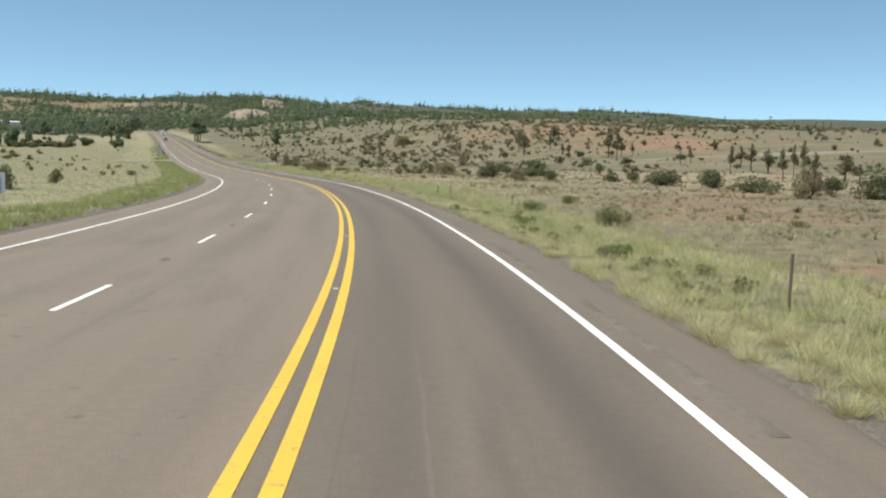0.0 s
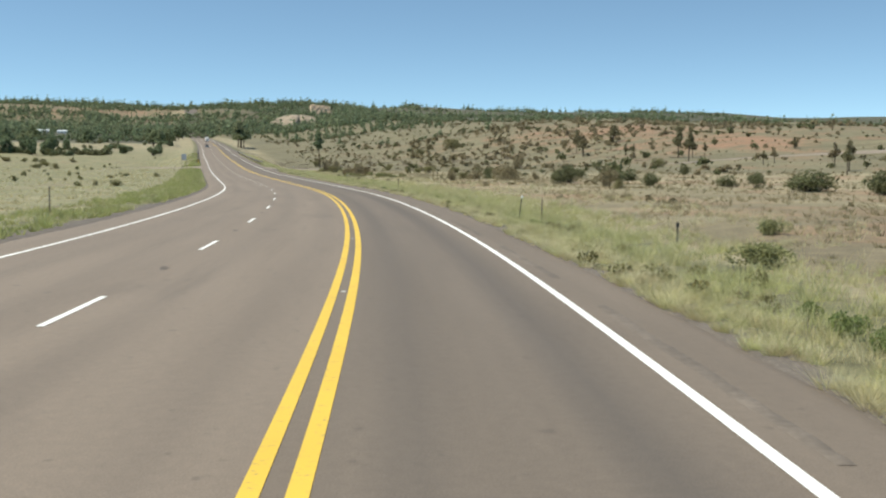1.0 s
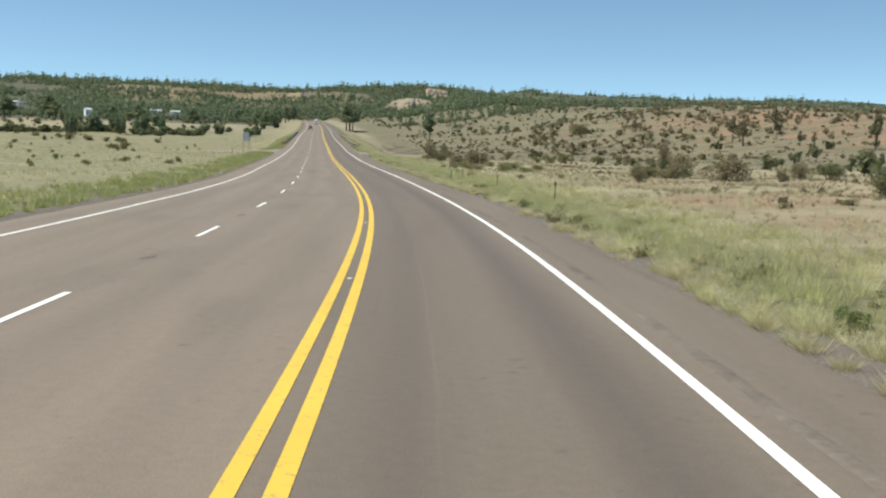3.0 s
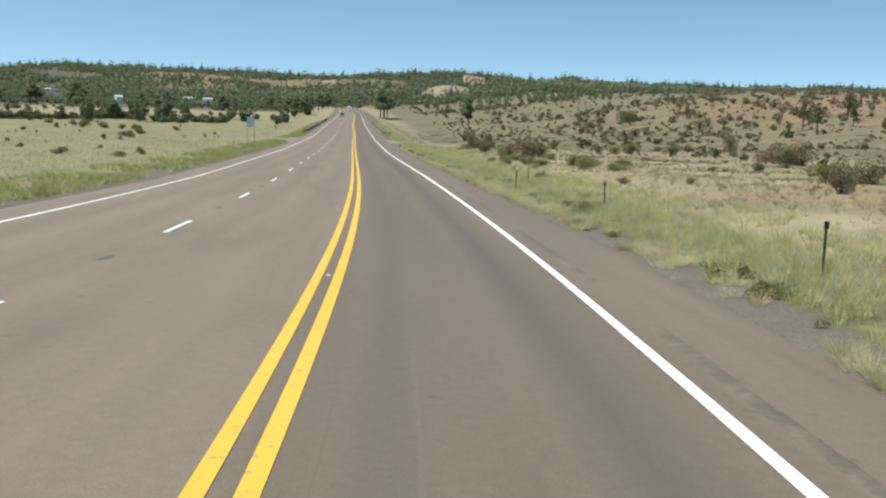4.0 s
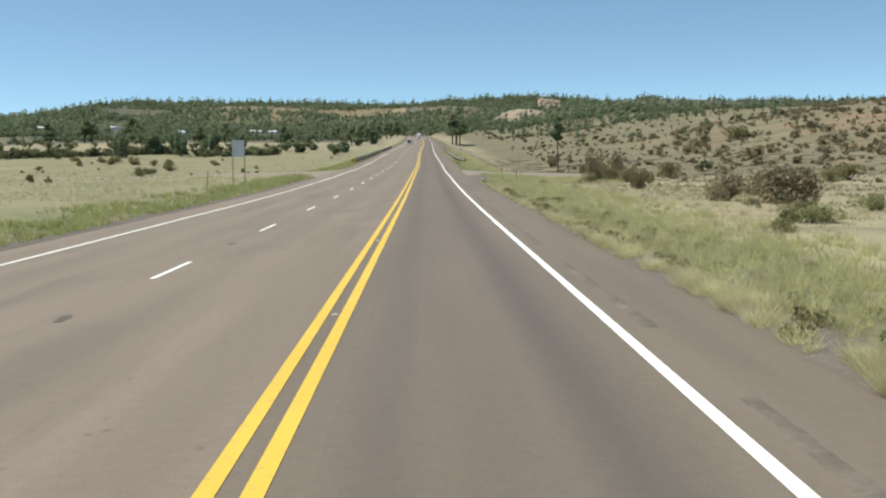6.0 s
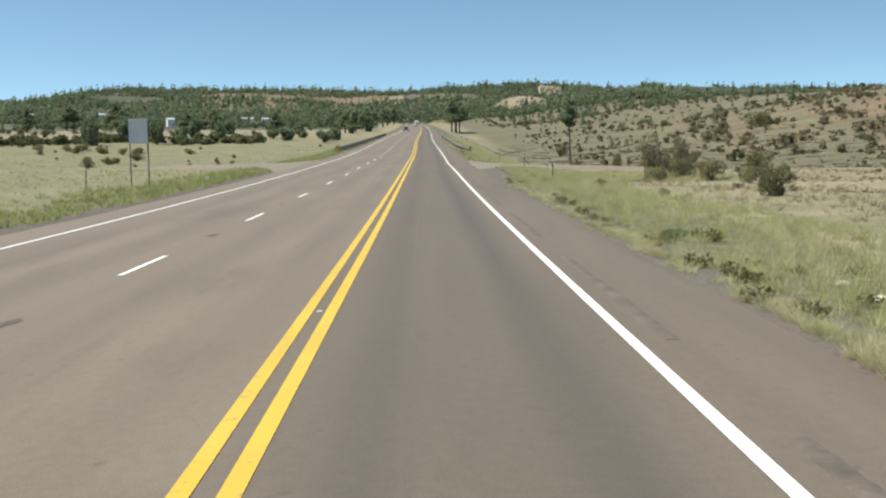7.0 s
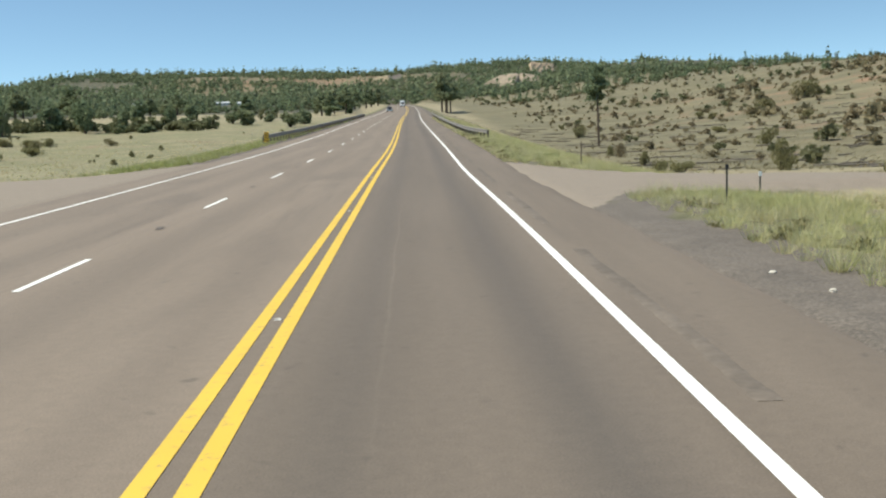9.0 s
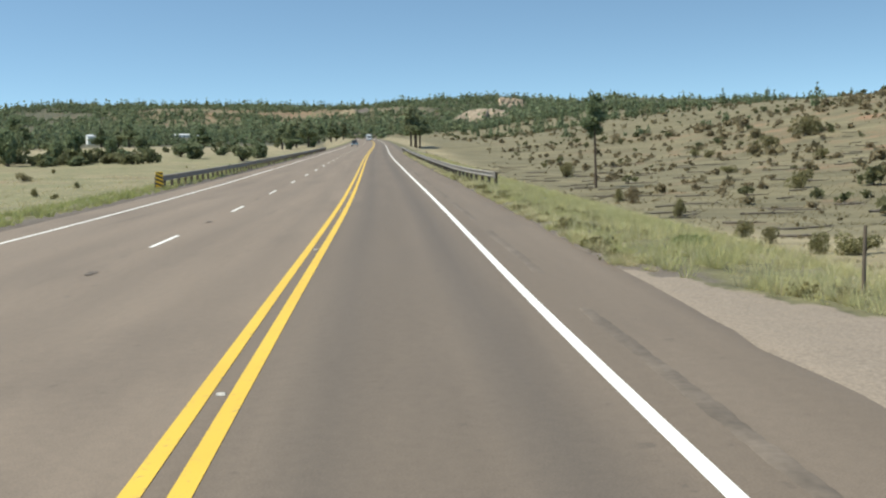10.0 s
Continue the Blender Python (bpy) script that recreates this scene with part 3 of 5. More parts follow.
def scatter(name, keys, s, off, scale, label, category, seed, part_of=None):
    """Many plants too far or too many to count, as one object: crowns and trunks in one mesh."""
    rs = np.random.RandomState(seed)
    x, y = plan(s, off)
    z = ground_z(s, off) - 0.05
    vs, fs, ms, k = [], [], [], 0
    pick, turn = rs.randint(0, len(keys), len(s)), rs.uniform(0, 6.283, len(s))
    tall = scale * rs.uniform(0.85, 1.2, len(s))
    for q, key in enumerate(keys):
        sel = np.nonzero(pick == q)[0]
        if not len(sel):
            continue
        wood, crown, leaf, _, _ = PLANTS[key]
        for (v, f), mi in ((wood, 1), (crown, 0)):
            ca, sa = np.cos(turn[sel])[:, None], np.sin(turn[sel])[:, None]
            sc = scale[sel][:, None]
            vv = np.stack([x[sel][:, None] + sc * (v[:, 0] * ca - v[:, 1] * sa), y[sel][:, None] + sc * (v[:, 0] * sa + v[:, 1] * ca), z[sel][:, None] + tall[sel][:, None] * v[:, 2]], -1)
            ff = f[None] + (np.arange(len(sel)) * len(v))[:, None, None] + k
            vs.append(vv.reshape(-1, 3))
            fs.append(ff.reshape(-1, 3))
            ms.append(np.full(len(sel) * len(f), mi))
            k += len(sel) * len(v)
    me = tri_mesh(name, np.concatenate(vs), np.concatenate(fs), [PLANTS[keys[0]][2], BARK])
    me.polygons.foreach_set("material_index", np.concatenate(ms).astype(np.int32))
    return tagged(new(name, me), label, category, kind="stuff")


def spread(rs, n, s0, s1, o0, o1, keep=None):
    s, o = rs.uniform(s0, s1, n), rs.uniform(o0, o1, n)
    if keep is not None:
        x, y = plan(s, o)
        ok = keep(s, o, x, y)
        s, o = s[ok], o[ok]
    return s, o


def in_view(x, y, tight=0.0):
    """The wedge of land that the drive looks over."""
    a = np.arctan2(x + 10, y + 60)
    return (a > -0.95 + 3 * tight) & (a < 0.62 - tight)


HOUSES = ((958, -193), (1088, -153), (1070, -133), (1180, -311), (1150, -296), (1200, -392))


def clear_view(s, o):
    """False where a tree would hide a house from the camera's places on the road."""
    ok = np.ones(np.shape(s), bool)
    for (hs, ho), room in zip(HOUSES, (330, 60, 60, 160, 60, 160)):
        for eye in (100, 170, 242):
            line = 2 + (ho - 2) * (s - eye) / (hs - eye)
            ok &= ~((np.abs(o - line) < 5.5) & (s > hs - room) & (s < hs + 9))
    return ok


rs = np.random.RandomState(7)


def BARE(s, o):
    """False on the pale knoll and the cliff, and before them where trees would hide them from the camera."""
    knoll = (np.abs(o - 116) < 27) & (np.sin(s * 12.9 + o * 78.2) < 0.86) & (s > 1165) & (s < 1275)
    cliff_foot = (np.abs(o - 178) < 15) & (s > 1350) & (s < 1465)
    return ~(knoll | cliff_foot)


# the wooded mesa behind
s, o = spread(rs, 30000, 1022, 1670, -1150, 900, lambda s, o, x, y: in_view(x, y, 0.06) & BARE(s, o) & clear_view(s, o) & (wave(x, y, 240, 21) + 0.5 * wave(x, y, 90, 22) > -0.95 + 1.3 * smooth((o - 120) / 260) + 0.85 * np.exp(-((s - 1450) / 150) ** 2 - ((o + 115) / 195) ** 2)))
scatter("mesa_forest", ["mesapine0", "mesapine1", "mesatree2", "mesatree3"], s, o, (0.34 + 0.22 * rs.uniform(0, 1, len(s)) + 0.55 * rs.uniform(0, 1, len(s)) ** 7) * np.interp(s, [1020, 1250], [1.25, 1.0]), "dark green pine woods over the distant mesa", "forest", 1)
# thicker groves among them, where crowns run together
cs, co = spread(rs, 2300, 1022, 1640, -1150, 700, lambda s, o, x, y: in_view(x, y, 0.06) & BARE(s, o) & (wave(x, y, 240, 21) + 0.5 * wave(x, y, 90, 22) > -0.75 + 1.6 * smooth((o - 120) / 260) + 0.95 * np.exp(-((s - 1450) / 150) ** 2 - ((o + 115) / 195) ** 2)))
per = rs.randint(3, 15, len(cs))
wide = np.repeat(rs.uniform(3.0, 9.0, len(cs)), per)
s, o = np.repeat(cs, per), np.repeat(co, per)
size = np.repeat(rs.uniform(0.5, 0.85, len(cs)), per)
s, o = s + rs.normal(size=len(s)) * wide * 0.7, o + rs.normal(size=len(s)) * wide
ok = clear_view(s, o) & BARE(s, o)
scatter("mesa_groves", ["mesatree2", "mesatree3", "mesatree0", "mesapine1"], s[ok], o[ok], size[ok] * rs.uniform(0.75, 1.25, ok.sum()), "close groves of dark green trees on the mesa", "forest", 18)
# belt of pines and junipers on the left flat
s, o = spread(rs, 3400, 560, 1010, -620, -28, lambda s, o, x, y: in_view(x, y) & clear_view(s, o) & (0.5 * wave(x, y, 150, 23) + (s - 765) / 55 + 0.6 * wave(x, y, 50, 24) > 0) & (o < -24) & (wave(x * 0.6, y, 130, 31) > -0.3))
scatter("pine_belt", ["farpine0", "fartree1", "fartree2", "fartree3"], s, o, 0.45 + 0.55 * rs.uniform(0, 1, len(s)) ** 1.5, "dark green pines beyond the meadow", "forest", 2)
s, o = spread(rs, 1250, 380, 1000, -560, -35, lambda s, o, x, y: in_view(x, y) & clear_view(s, o) & (0.6 * wave(x, y, 110, 25) + 0.6 * wave(x, y, 37, 35) + (s - 745) / 90 > 0.1) & (s > 540) & (wave(x * 0.6, y, 130, 31) > -0.3))
scatter("juniper_belt", ["fardark0", "fardark1", "fardark2", "fardark3"], s, o, rs.uniform(0.7, 1.5, len(s)), "green junipers at the meadow's edge", "bushes", 3)
# a low row of shrubs along the meadow's far edge
o = rs.uniform(-260, -38, 620)
s = 472 + 8 * np.sin(o / 17.0) + 5 * np.sin(o / 5.3) + rs.normal(size=620) * 4
ok = wave(o, 0 * o, 46, 33) > np.where(o < -84, -0.75, -0.3)
s, o = s[ok], o[ok]
scatter("shrub_row", ["fardark0", "fardark1", "fardark2", "fardark3"], s, o, 0.4 + 1.0 * rs.uniform(0, 1, len(s)) ** 1.6, "dense olive-green shrubs in a row along the meadow", "bushes", 14)
s, o = spread(rs, 120, 520, 745, -240, -40, lambda s, o, x, y: in_view(x, y) & clear_view(s, o) & (wave(x, y, 60, 41) > 0.1))
scatter("strip_junipers", ["fardark0", "fardark1", "fardark2", "fardark3"], s, o, rs.uniform(0.5, 1.5, len(s)), "scattered junipers on the pale grass before the woods", "bushes", 19)
# right-hand hill
s, o = spread(rs, 1050, 290, 620, 40, 210, lambda s, o, x, y: in_view(x, y) & (wave(x, y, 40, 28) > -0.1))
scatter("slope_brush", ["farrust0", "farrust1", "farrust2", "farrust3"], s, o, rs.uniform(0.22, 0.7, len(s)), "brown brush among fallen trunks on the slope", "bushes", 7)
s, o = spread(rs, 420, 370, 620, 85, 290, lambda s, o, x, y: in_view(x, y) & (wave(x, y, 60, 38) > -0.2))
scatter("slope_oaks", ["farrust0", "farrust1", "farrust2", "farrust3"], s, o, rs.uniform(0.7, 1.6, len(s)), "broad brown scrub oaks high on the slope", "bushes", 17)
s, o = spread(rs, 9000, 150, 1000, 45, 620, lambda s, o, x, y: in_view(x, y) & (wave(x * 0.3, y, 34, 26) + 0.6 * wave(x, y, 70, 29) > 0.2 - 0.7 * (s > 600)))
h = len(s) // 3
scatter("hill_junipers", ["fardark0", "fardark1", "fardark2", "fardark3"], s[:h], o[:h], 0.3 + 0.9 * rs.uniform(0, 1, h) ** 2, "scattered olive junipers over the brown hill", "bushes", 4)
scatter("hill_scrub", ["farrust0", "farrust1", "farrust2", "farrust3"], s[h:], o[h:], 0.18 + 0.8 * rs.uniform(0, 1, len(s) - h) ** 2, "brown dry scrub over the brown hill", "bushes", 5)
s, o = spread(rs, 1800, 420, 1010, 70, 640, lambda s, o, x, y: in_view(x, y) & (wave(x, y, 200, 27) + 0.5 * wave(x, y, 45, 30) + (s - 760) / 220 > 0.9 * smooth((o - 120) / 200)))
scatter("hill_pines", ["farpine0", "farpine1", "fartree2", "fartree3"], s, o, rs.uniform(0.35, 0.85, len(s)), "pines along the top of the hill", "forest", 6)

# ---------------------------------------------------------------- small builders
def box_bm(bm, size, at=(0, 0, 0), turn=None):
    m = Matrix.Translation(at) @ (turn or Matrix.Identity(4)) @ Matrix.Diagonal((*size, 1))
    return bmesh.ops.create_cube(bm, size=1.0, matrix=m)["verts"]


def tube_bm(bm, r0, r1, p, q, n=10):
    p, q = Vector(p), Vector(q)
    d = q - p
    m = Matrix.Translation((p + q) / 2) @ d.to_track_quat("Z", "Y").to_matrix().to_4x4()
    return bmesh.ops.create_cone(bm, cap_ends=True, segments=n, radius1=r0, radius2=r1, depth=d.length, matrix=m)["verts"]


def bevelled(bm, w, n=1):
    bmesh.ops.bevel(bm, geom=bm.edges[:], offset=w, segments=n, affect="EDGES")


def part(name, bm, mat, parent, label=""):
    me = bpy.data.meshes.new(name)
    bm.to_mesh(me)
    bm.free()
    me.materials.append(mat)
    ob = new(name, me)
    ob.parent = parent
    return tagged(ob, label) if label else ob


def box_part(name, size, at, mat, parent, label="", bevel=0.008, turn=None):
    bm = bmesh.new()
    box_bm(bm, size, (0, 0, 0), turn)
    bevelled(bm, min(bevel, min(size) * 0.3))
    ob = part(name, bm, mat, parent, label)
    for v in ob.data.vertices:
        v.co += Vector(at)
    return ob


def spot(s, off, lift=0.0, turn=0.0, ground_level=None):
    """The pose on the ground at (s, off), with +y along the road."""
    x, y = plan(s, off)
    th = float(np.interp(s, SS, TH))
    z = float(ground_z(s, off)) if ground_level is None else ground_level
    return Matrix.Translation((float(x), float(y), z + lift)) @ Matrix.Rotation(th + turn, 4, "Z")


def stand(name, m, label, category, group=""):
    ob = new(name)
    ob.matrix_basis = m
    return tagged(ob, label, category, group)


GALV = plain("galvanised_steel", (0.255, 0.232, 0.200), 0.65, 0.1, scale=2)
DULL = plain("weathered_aluminium", (0.42, 0.43, 0.45), 0.6, 0.1, vary=0.1, scale=2, grain=0.04)
POST_WOOD = plain("weathered_post_wood", (0.135, 0.105, 0.078), 0.9, scale=5)
SIGN_POST = plain("grey_post_wood", (0.21, 0.18, 0.15), 0.9, scale=5)
POST_STEEL = plain("dark_painted_steel", (0.055, 0.060, 0.050), 0.6, 0.3)
BLACK = plain("black_sheeting", (0.018, 0.018, 0.02), 0.6, grain=0.04)
YELLOW = plain("yellow_sheeting", (0.80, 0.47, 0.02), 0.5, vary=0.1, grain=0.04)
WHITE = plain("white_sheeting", (0.80, 0.80, 0.78), 0.5, vary=0.08, grain=0.04)
HOUSE_WHITE = plain("white_siding", (0.78, 0.77, 0.74), 0.8, vary=0.08, scale=1, grain=0.04)
ROOF_METAL = plain("pale_metal_roof", (0.62, 0.64, 0.66), 0.5, 0.2, vary=0.1, scale=1, grain=0.04)
ROOF_DARK = plain("brown_shingles", (0.16, 0.12, 0.09), 0.9)
GLASS = plain("window_glass", (0.03, 0.035, 0.045), 0.08, vary=0.1, grain=0.04)
TYRE = plain("tyre_rubber", (0.015, 0.015, 0.016), 0.85)
CAR_DARK = plain("dark_grey_car_paint", (0.055, 0.058, 0.065), 0.25, 0.3, vary=0.1, grain=0.04)
CAR_WHITE = plain("white_car_paint", (0.78, 0.78, 0.78), 0.3, vary=0.05, grain=0.04)
CHROME = plain("chrome", (0.6, 0.6, 0.62), 0.2, 1.0, vary=0.05, grain=0.04)
LENS = plain("lamp_lens", (0.7, 0.7, 0.72), 0.15, vary=0.05, grain=0.04)
ROCK = plain("pale_limestone", (0.52, 0.48, 0.41), 0.9, scale=4)
LOG = plain("weathered_dead_wood", (0.150, 0.128, 0.104), 0.9, scale=3)
TAR = plain("tar", (0.122, 0.099, 0.080), 0.85, vary=0.4, scale=9)
MARKER = plain("scuffed_marker", (0.46, 0.44, 0.40), 0.6, vary=0.5, scale=14)
MILLED = plain("milled_asphalt", (0.150, 0.122, 0.097), 0.9, vary=0.3, scale=1.3)


# ---------------------------------------------------------------- on the road
def build_rumble_strips():
    for k in range(-2, 38):
        a = 104.8 + 12.192 * (k - 8)
        s = np.arange(a, a + 8.5, 0.075)
        o = np.array([4.00, 4.04, 4.19, 4.23])
        sg, og = np.meshgrid(s, o, indexing="ij")
        og = og + 0.02 * wave(sg, og * 3, 1.1, 15) + 0.02 * wave(sg, 0 * og, 4.0, 16)
        x, y = plan(sg, og)
        groove = (np.arange(len(s)) % 4 < 2)[:, None] * np.array([0.0, 1, 1, 0])[None]
        z = road_z(sg, og) + 0.009 - 0.005 * groove
        z[:, 0] = z[:, -1] = road_z(s, 4.12) - 0.004
        me = tri_mesh("rumble_strip", np.stack([x, y, z], -1).reshape(-1, 3), grid_faces(*sg.shape), MILLED)
        ob = new("rumble_strip", me)
        ob.parent = road


build_rumble_strips()


def build_markers():
    bm = bmesh.new()
    top = box_bm(bm, (0.085, 0.085, 0.018))
    for v in top:
        if v.co.z > 0:
            v.co.y *= 0.45
            v.co.x *= 0.85
    first = part("raised_marker", bm, MARKER, road)
    patch = bmesh.new()
    bmesh.ops.create_circle(patch, cap_ends=True, segments=14, radius=0.12)
    rr = random.Random(4)
    for v in patch.verts:
        v.co *= rr.uniform(0.6, 1.25)
        v.co.y *= 3.2
    tar = part("tar_patch", patch, TAR, road)
    for k in range(0, 34):
        for mesh_ob, off, s, lift in ((first, 0.0, 4.3 + 12.56 * k, 0.012), (tar, -LANE_D, DASH_0 + 7.7 + 12.192 * k, 0.005)):
            ob = new(mesh_ob.name.split(".")[0], mesh_ob.data)
            ob.parent = road
            x, y = plan(s, off)
            ob.matrix_basis = Matrix.Translation((float(x), float(y), float(road_z(s, off)) + lift)) @ Matrix.Rotation(float(np.interp(s, SS, TH)) + 0.15 * math.sin(k * 7.0), 4, "Z")
    bpy.data.objects.remove(first)
    bpy.data.objects.remove(tar)


build_markers()


def off_track(s, o, margin=1.0):
    return on_track(s, o) < 0.05


# ---------------------------------------------------------------- guardrails
def guardrail(path_s, path_o, label):
    s = np.arange(path_s[0], path_s[-1], 0.95)
    o = np.interp(s, path_s, path_o)
    sign = 1 if path_o[0] > 0 else -1
    base = np.minimum(ground_z(s, o), road_z(s, np.clip(o, -EDGE_L, EDGE_R))) 
    deck = road_z(s, np.clip(o, -EDGE_L, EDGE_R))
    m0 = spot(float(s[0]), float(o[0]))
    inv = m0.inverted()
    rail = stand("guardrail", m0, label, "guardrail")
    # W-shaped beam, its two crests towards the road
    prof = [(0.0, 0.72), (-0.05, 0.70), (-0.08, 0.66), (-0.05, 0.61), (-0.005, 0.56), (-0.05, 0.51), (-0.08, 0.46), (-0.05, 0.42), (0.0, 0.40)]
    prof = prof + [(a + 0.012, b) for a, b in reversed(prof)]
    vs = []
    for i in range(len(s)):
        for a, b in prof:
            x, y = plan(s[i], o[i] + sign * a)
            vs.append(inv @ Vector((float(x), float(y), float(deck[i]) + b)))
    n = len(prof)
    f = []
    for i in range(len(s) - 1):
        for j in range(n):
            k = (j + 1) % n
            f.append((i * n + j, i * n + k, (i + 1) * n + k, (i + 1) * n + j))
    ob = new("rail", tri_mesh("rail", np.array(vs), f, GALV))
    ob.parent = rail
    bm = bmesh.new()
    box_bm(bm, (0.15, 0.15, 2.0), (0, 0, -0.32))
    bevelled(bm, 0.012)
    me = bpy.data.meshes.new("post")
    bm.to_mesh(me)
    bm.free()
    me.materials.append(POST_WOOD)
    for i in range(0, len(s), 2):
        x, y = plan(s[i], o[i] + sign * 0.12)
        p = new("post", me)
        p.parent = rail
        p.matrix_basis = inv @ Matrix.Translation((float(x), float(y), float(deck[i]))) @ Matrix.Rotation(float(np.interp(s[i], SS, TH)), 4, "Z")
    # flared end shoe
    x, y = plan(s[0] - 0.3, o[0])
    e = box_part("end_shoe", (0.06, 0.7, 0.36), (0, 0, 0), GALV, rail, "rounded steel end shoe")
    e.matrix_basis = inv @ Matrix.Translation((float(x), float(y), float(deck[0]) + 0.56)) @ Matrix.Rotation(float(np.interp(s[0], SS, TH)), 4, "Z")
    return rail


guardrail([297.5, 304, 313, 335, 450], [7.25, 6.75, 6.45, 6.35, 6.35], "weathered steel guardrail on wooden posts, flared end")
guardrail([301.5, 312, 330, 465], [-10.6, -10.4, -10.1, -9.9], "weathered steel guardrail on wooden posts beside the meadow")


# ---------------------------------------------------------------- signs and posts
def object_marker(s, off):
    ob = stand("object_marker", spot(s, off), "yellow and black striped marker at the guardrail's end", "road sign")
    box_part("post", (0.06, 0.05, 1.2), (0, 0.03, 0.4), GALV, ob)
    board = box_part("board", (0.40, 0.012, 0.82), (0, 0, 0.58), YELLOW, ob, "yellow reflective board")
    for k in range(4):
        z = 0.17 + 0.21 * k
        bm = bmesh.new()
        vs = [bm.verts.new(p) for p in ((-0.195, -0.0095, z + 0.16), (0.195, -0.0095, z), (0.195, -0.0095, z + 0.105), (-0.195, -0.0095, z + 0.265))]
        for v in vs:
            v.co.z = min(max(v.co.z, 0.175), 0.985)
        bm.faces.new(vs)
        r = bmesh.ops.extrude_face_region(bm, geom=bm.faces[:])
        for v in [g for g in r["geom"] if isinstance(g, bmesh.types.BMVert)]:
            v.co.y += 0.003
        part("stripe", bm, BLACK, board, "black diagonal stripe")
    return ob


object_marker(300.6, -10.35)


def sign_from_behind(s, off):
    ob = stand("road_sign", spot(s, off, turn=0.05), "blank grey metal road sign on two slim posts", "road sign")
    for x in (-0.45, 0.45):
        box_part("post", (0.065, 0.065, 3.75), (x, 0, 1.575), SIGN_POST, ob, "slim weathered post")
    panel = box_part("panel", (0.95, 0.02, 1.27), (0, -0.075, 2.87), DULL, ob, "unpainted aluminium panel", bevel=0.004)
    for z in (2.5, 3.25):
        box_part("brace", (0.9, 0.03, 0.05), (0, -0.049, z), GALV, panel)
    for x in (-0.45, 0.45):
        for z in (2.5, 3.25):
            bm = bmesh.new()
            tube_bm(bm, 0.018, 0.018, (x, -0.08, z), (x, -0.092, z), 8)
            part("bolt", bm, GALV, panel)
    return ob


sign_from_behind(218.3, -13.15)


def delineator(s, off, h, lean):
    ob = stand("delineator", spot(s, off) @ Matrix.Rotation(lean, 4, "Y"), "thin roadside post with a white reflector head", "marker post", "delineators along the verge")
    bm = bmesh.new()
    for x, w in ((-0.017, 0.006), (0.017, 0.006), (0.0, 0.034)):
        box_bm(bm, (w, 0.008 if x == 0 else 0.03, h + 0.2), (x, 0.0 if x == 0 else 0.012, h / 2 - 0.1))
    part("post", bm, POST_STEEL, ob)
    box_part("reflector", (0.085, 0.014, 0.13), (0, -0.016, h - 0.06), WHITE, ob, "white reflector plate", bevel=0.004)
    return ob


for s, off, h, lean in ((55.8, 7.6, 0.92, 0.12), (129.4, 6.5, 1.02, 0.05), (247.6, 11.4, 0.75, 0.0), (424, -31.0, 1.1, 0), (429, -29.3, 1.1, 0), (437, -28.8, 1.0, 0.03), (455, -26.0, 1.0, 0)):
    delineator(s, off, h, lean)


def fence_post(s, off, h, lean, dark):
    mat = POST_STEEL if dark else POST_WOOD
    label = "dark steel marker post with a small plate" if dark else "weathered wooden post standing in the grass"
    ob = stand("marker_post" if dark else "fence_post", spot(s, off) @ Matrix.Rotation(lean, 4, "Y"), label, "post", "posts along the verge")
    bm = bmesh.new()
    if dark:
        box_bm(bm, (0.045, 0.012, h + 0.3), (0, 0, h / 2 - 0.15))
        box_bm(bm, (0.010, 0.040, h + 0.3), (0, 0.02, h / 2 - 0.15))
    else:
        tube_bm(bm, 0.032, 0.026, (0, 0, -0.3), (0.01, 0, h), 9)
    part("shaft", bm, mat, ob)
    if dark:
        box_part("plate", (0.085, 0.012, 0.12), (0, -0.014, h - 0.07), BLACK, ob, "small dark plate")
    return ob


for s, off, h, lean, dark in ((2.42, 7.26, 0.95, 0.02, 0), (41.0, 9.6, 0.6, 0, 1), (54.4, 8.3, 0.8, 0.0, 0), (105.6, 8.2, 0.92, 0.02, 1), (122.2, 8.4, 0.76, 0, 1),
                              (138.5, 8.6, 0.65, 0, 0), (226.4, 9.1, 0.85, 0, 1), (243.4, 9.1, 0.95, 0, 1), (260.8, 8.5, 1.06, 0.01, 0), (215.5, -15.0, 1.2, 0.05, 0), (57.6, -13.0, 1.2, 0, 0)):
    fence_post(s, off, h, lean, dark)


def small_back_sign(s, off):
    ob = stand("small_sign", spot(s, off), "small dark sign seen from behind on one post", "road sign")
    box_part("post", (0.06, 0.06, 1.9), (0, 0, 0.75), GALV, ob)
    box_part("panel", (0.6, 0.015, 0.75), (0, 0.04, 1.25), DULL, ob, bevel=0.004)


small_back_sign(25.0, -12.75)


def rock(s, off, size, seed):
    bm = bmesh.new()
    bmesh.ops.create_icosphere(bm, subdivisions=2, radius=0.5)
    r = random.Random(seed)
    for v in bm.verts:
        v.co *= r.uniform(0.8, 1.15)
        v.co.z *= 0.6
    bm.transform(Matrix.Diagonal((size, size * r.uniform(0.7, 1.2), size, 1)))
    me = bpy.data.meshes.new("rock")
    bm.to_mesh(me)
    bm.free()
    me.materials.append(ROCK)
    ob = new("rock", me)
    ob.matrix_basis = spot(s, off, size * 0.12, r.uniform(0, 6))
    tagged(ob, "pale loose stone on the gravel verge", "rock", "stones on the verge")


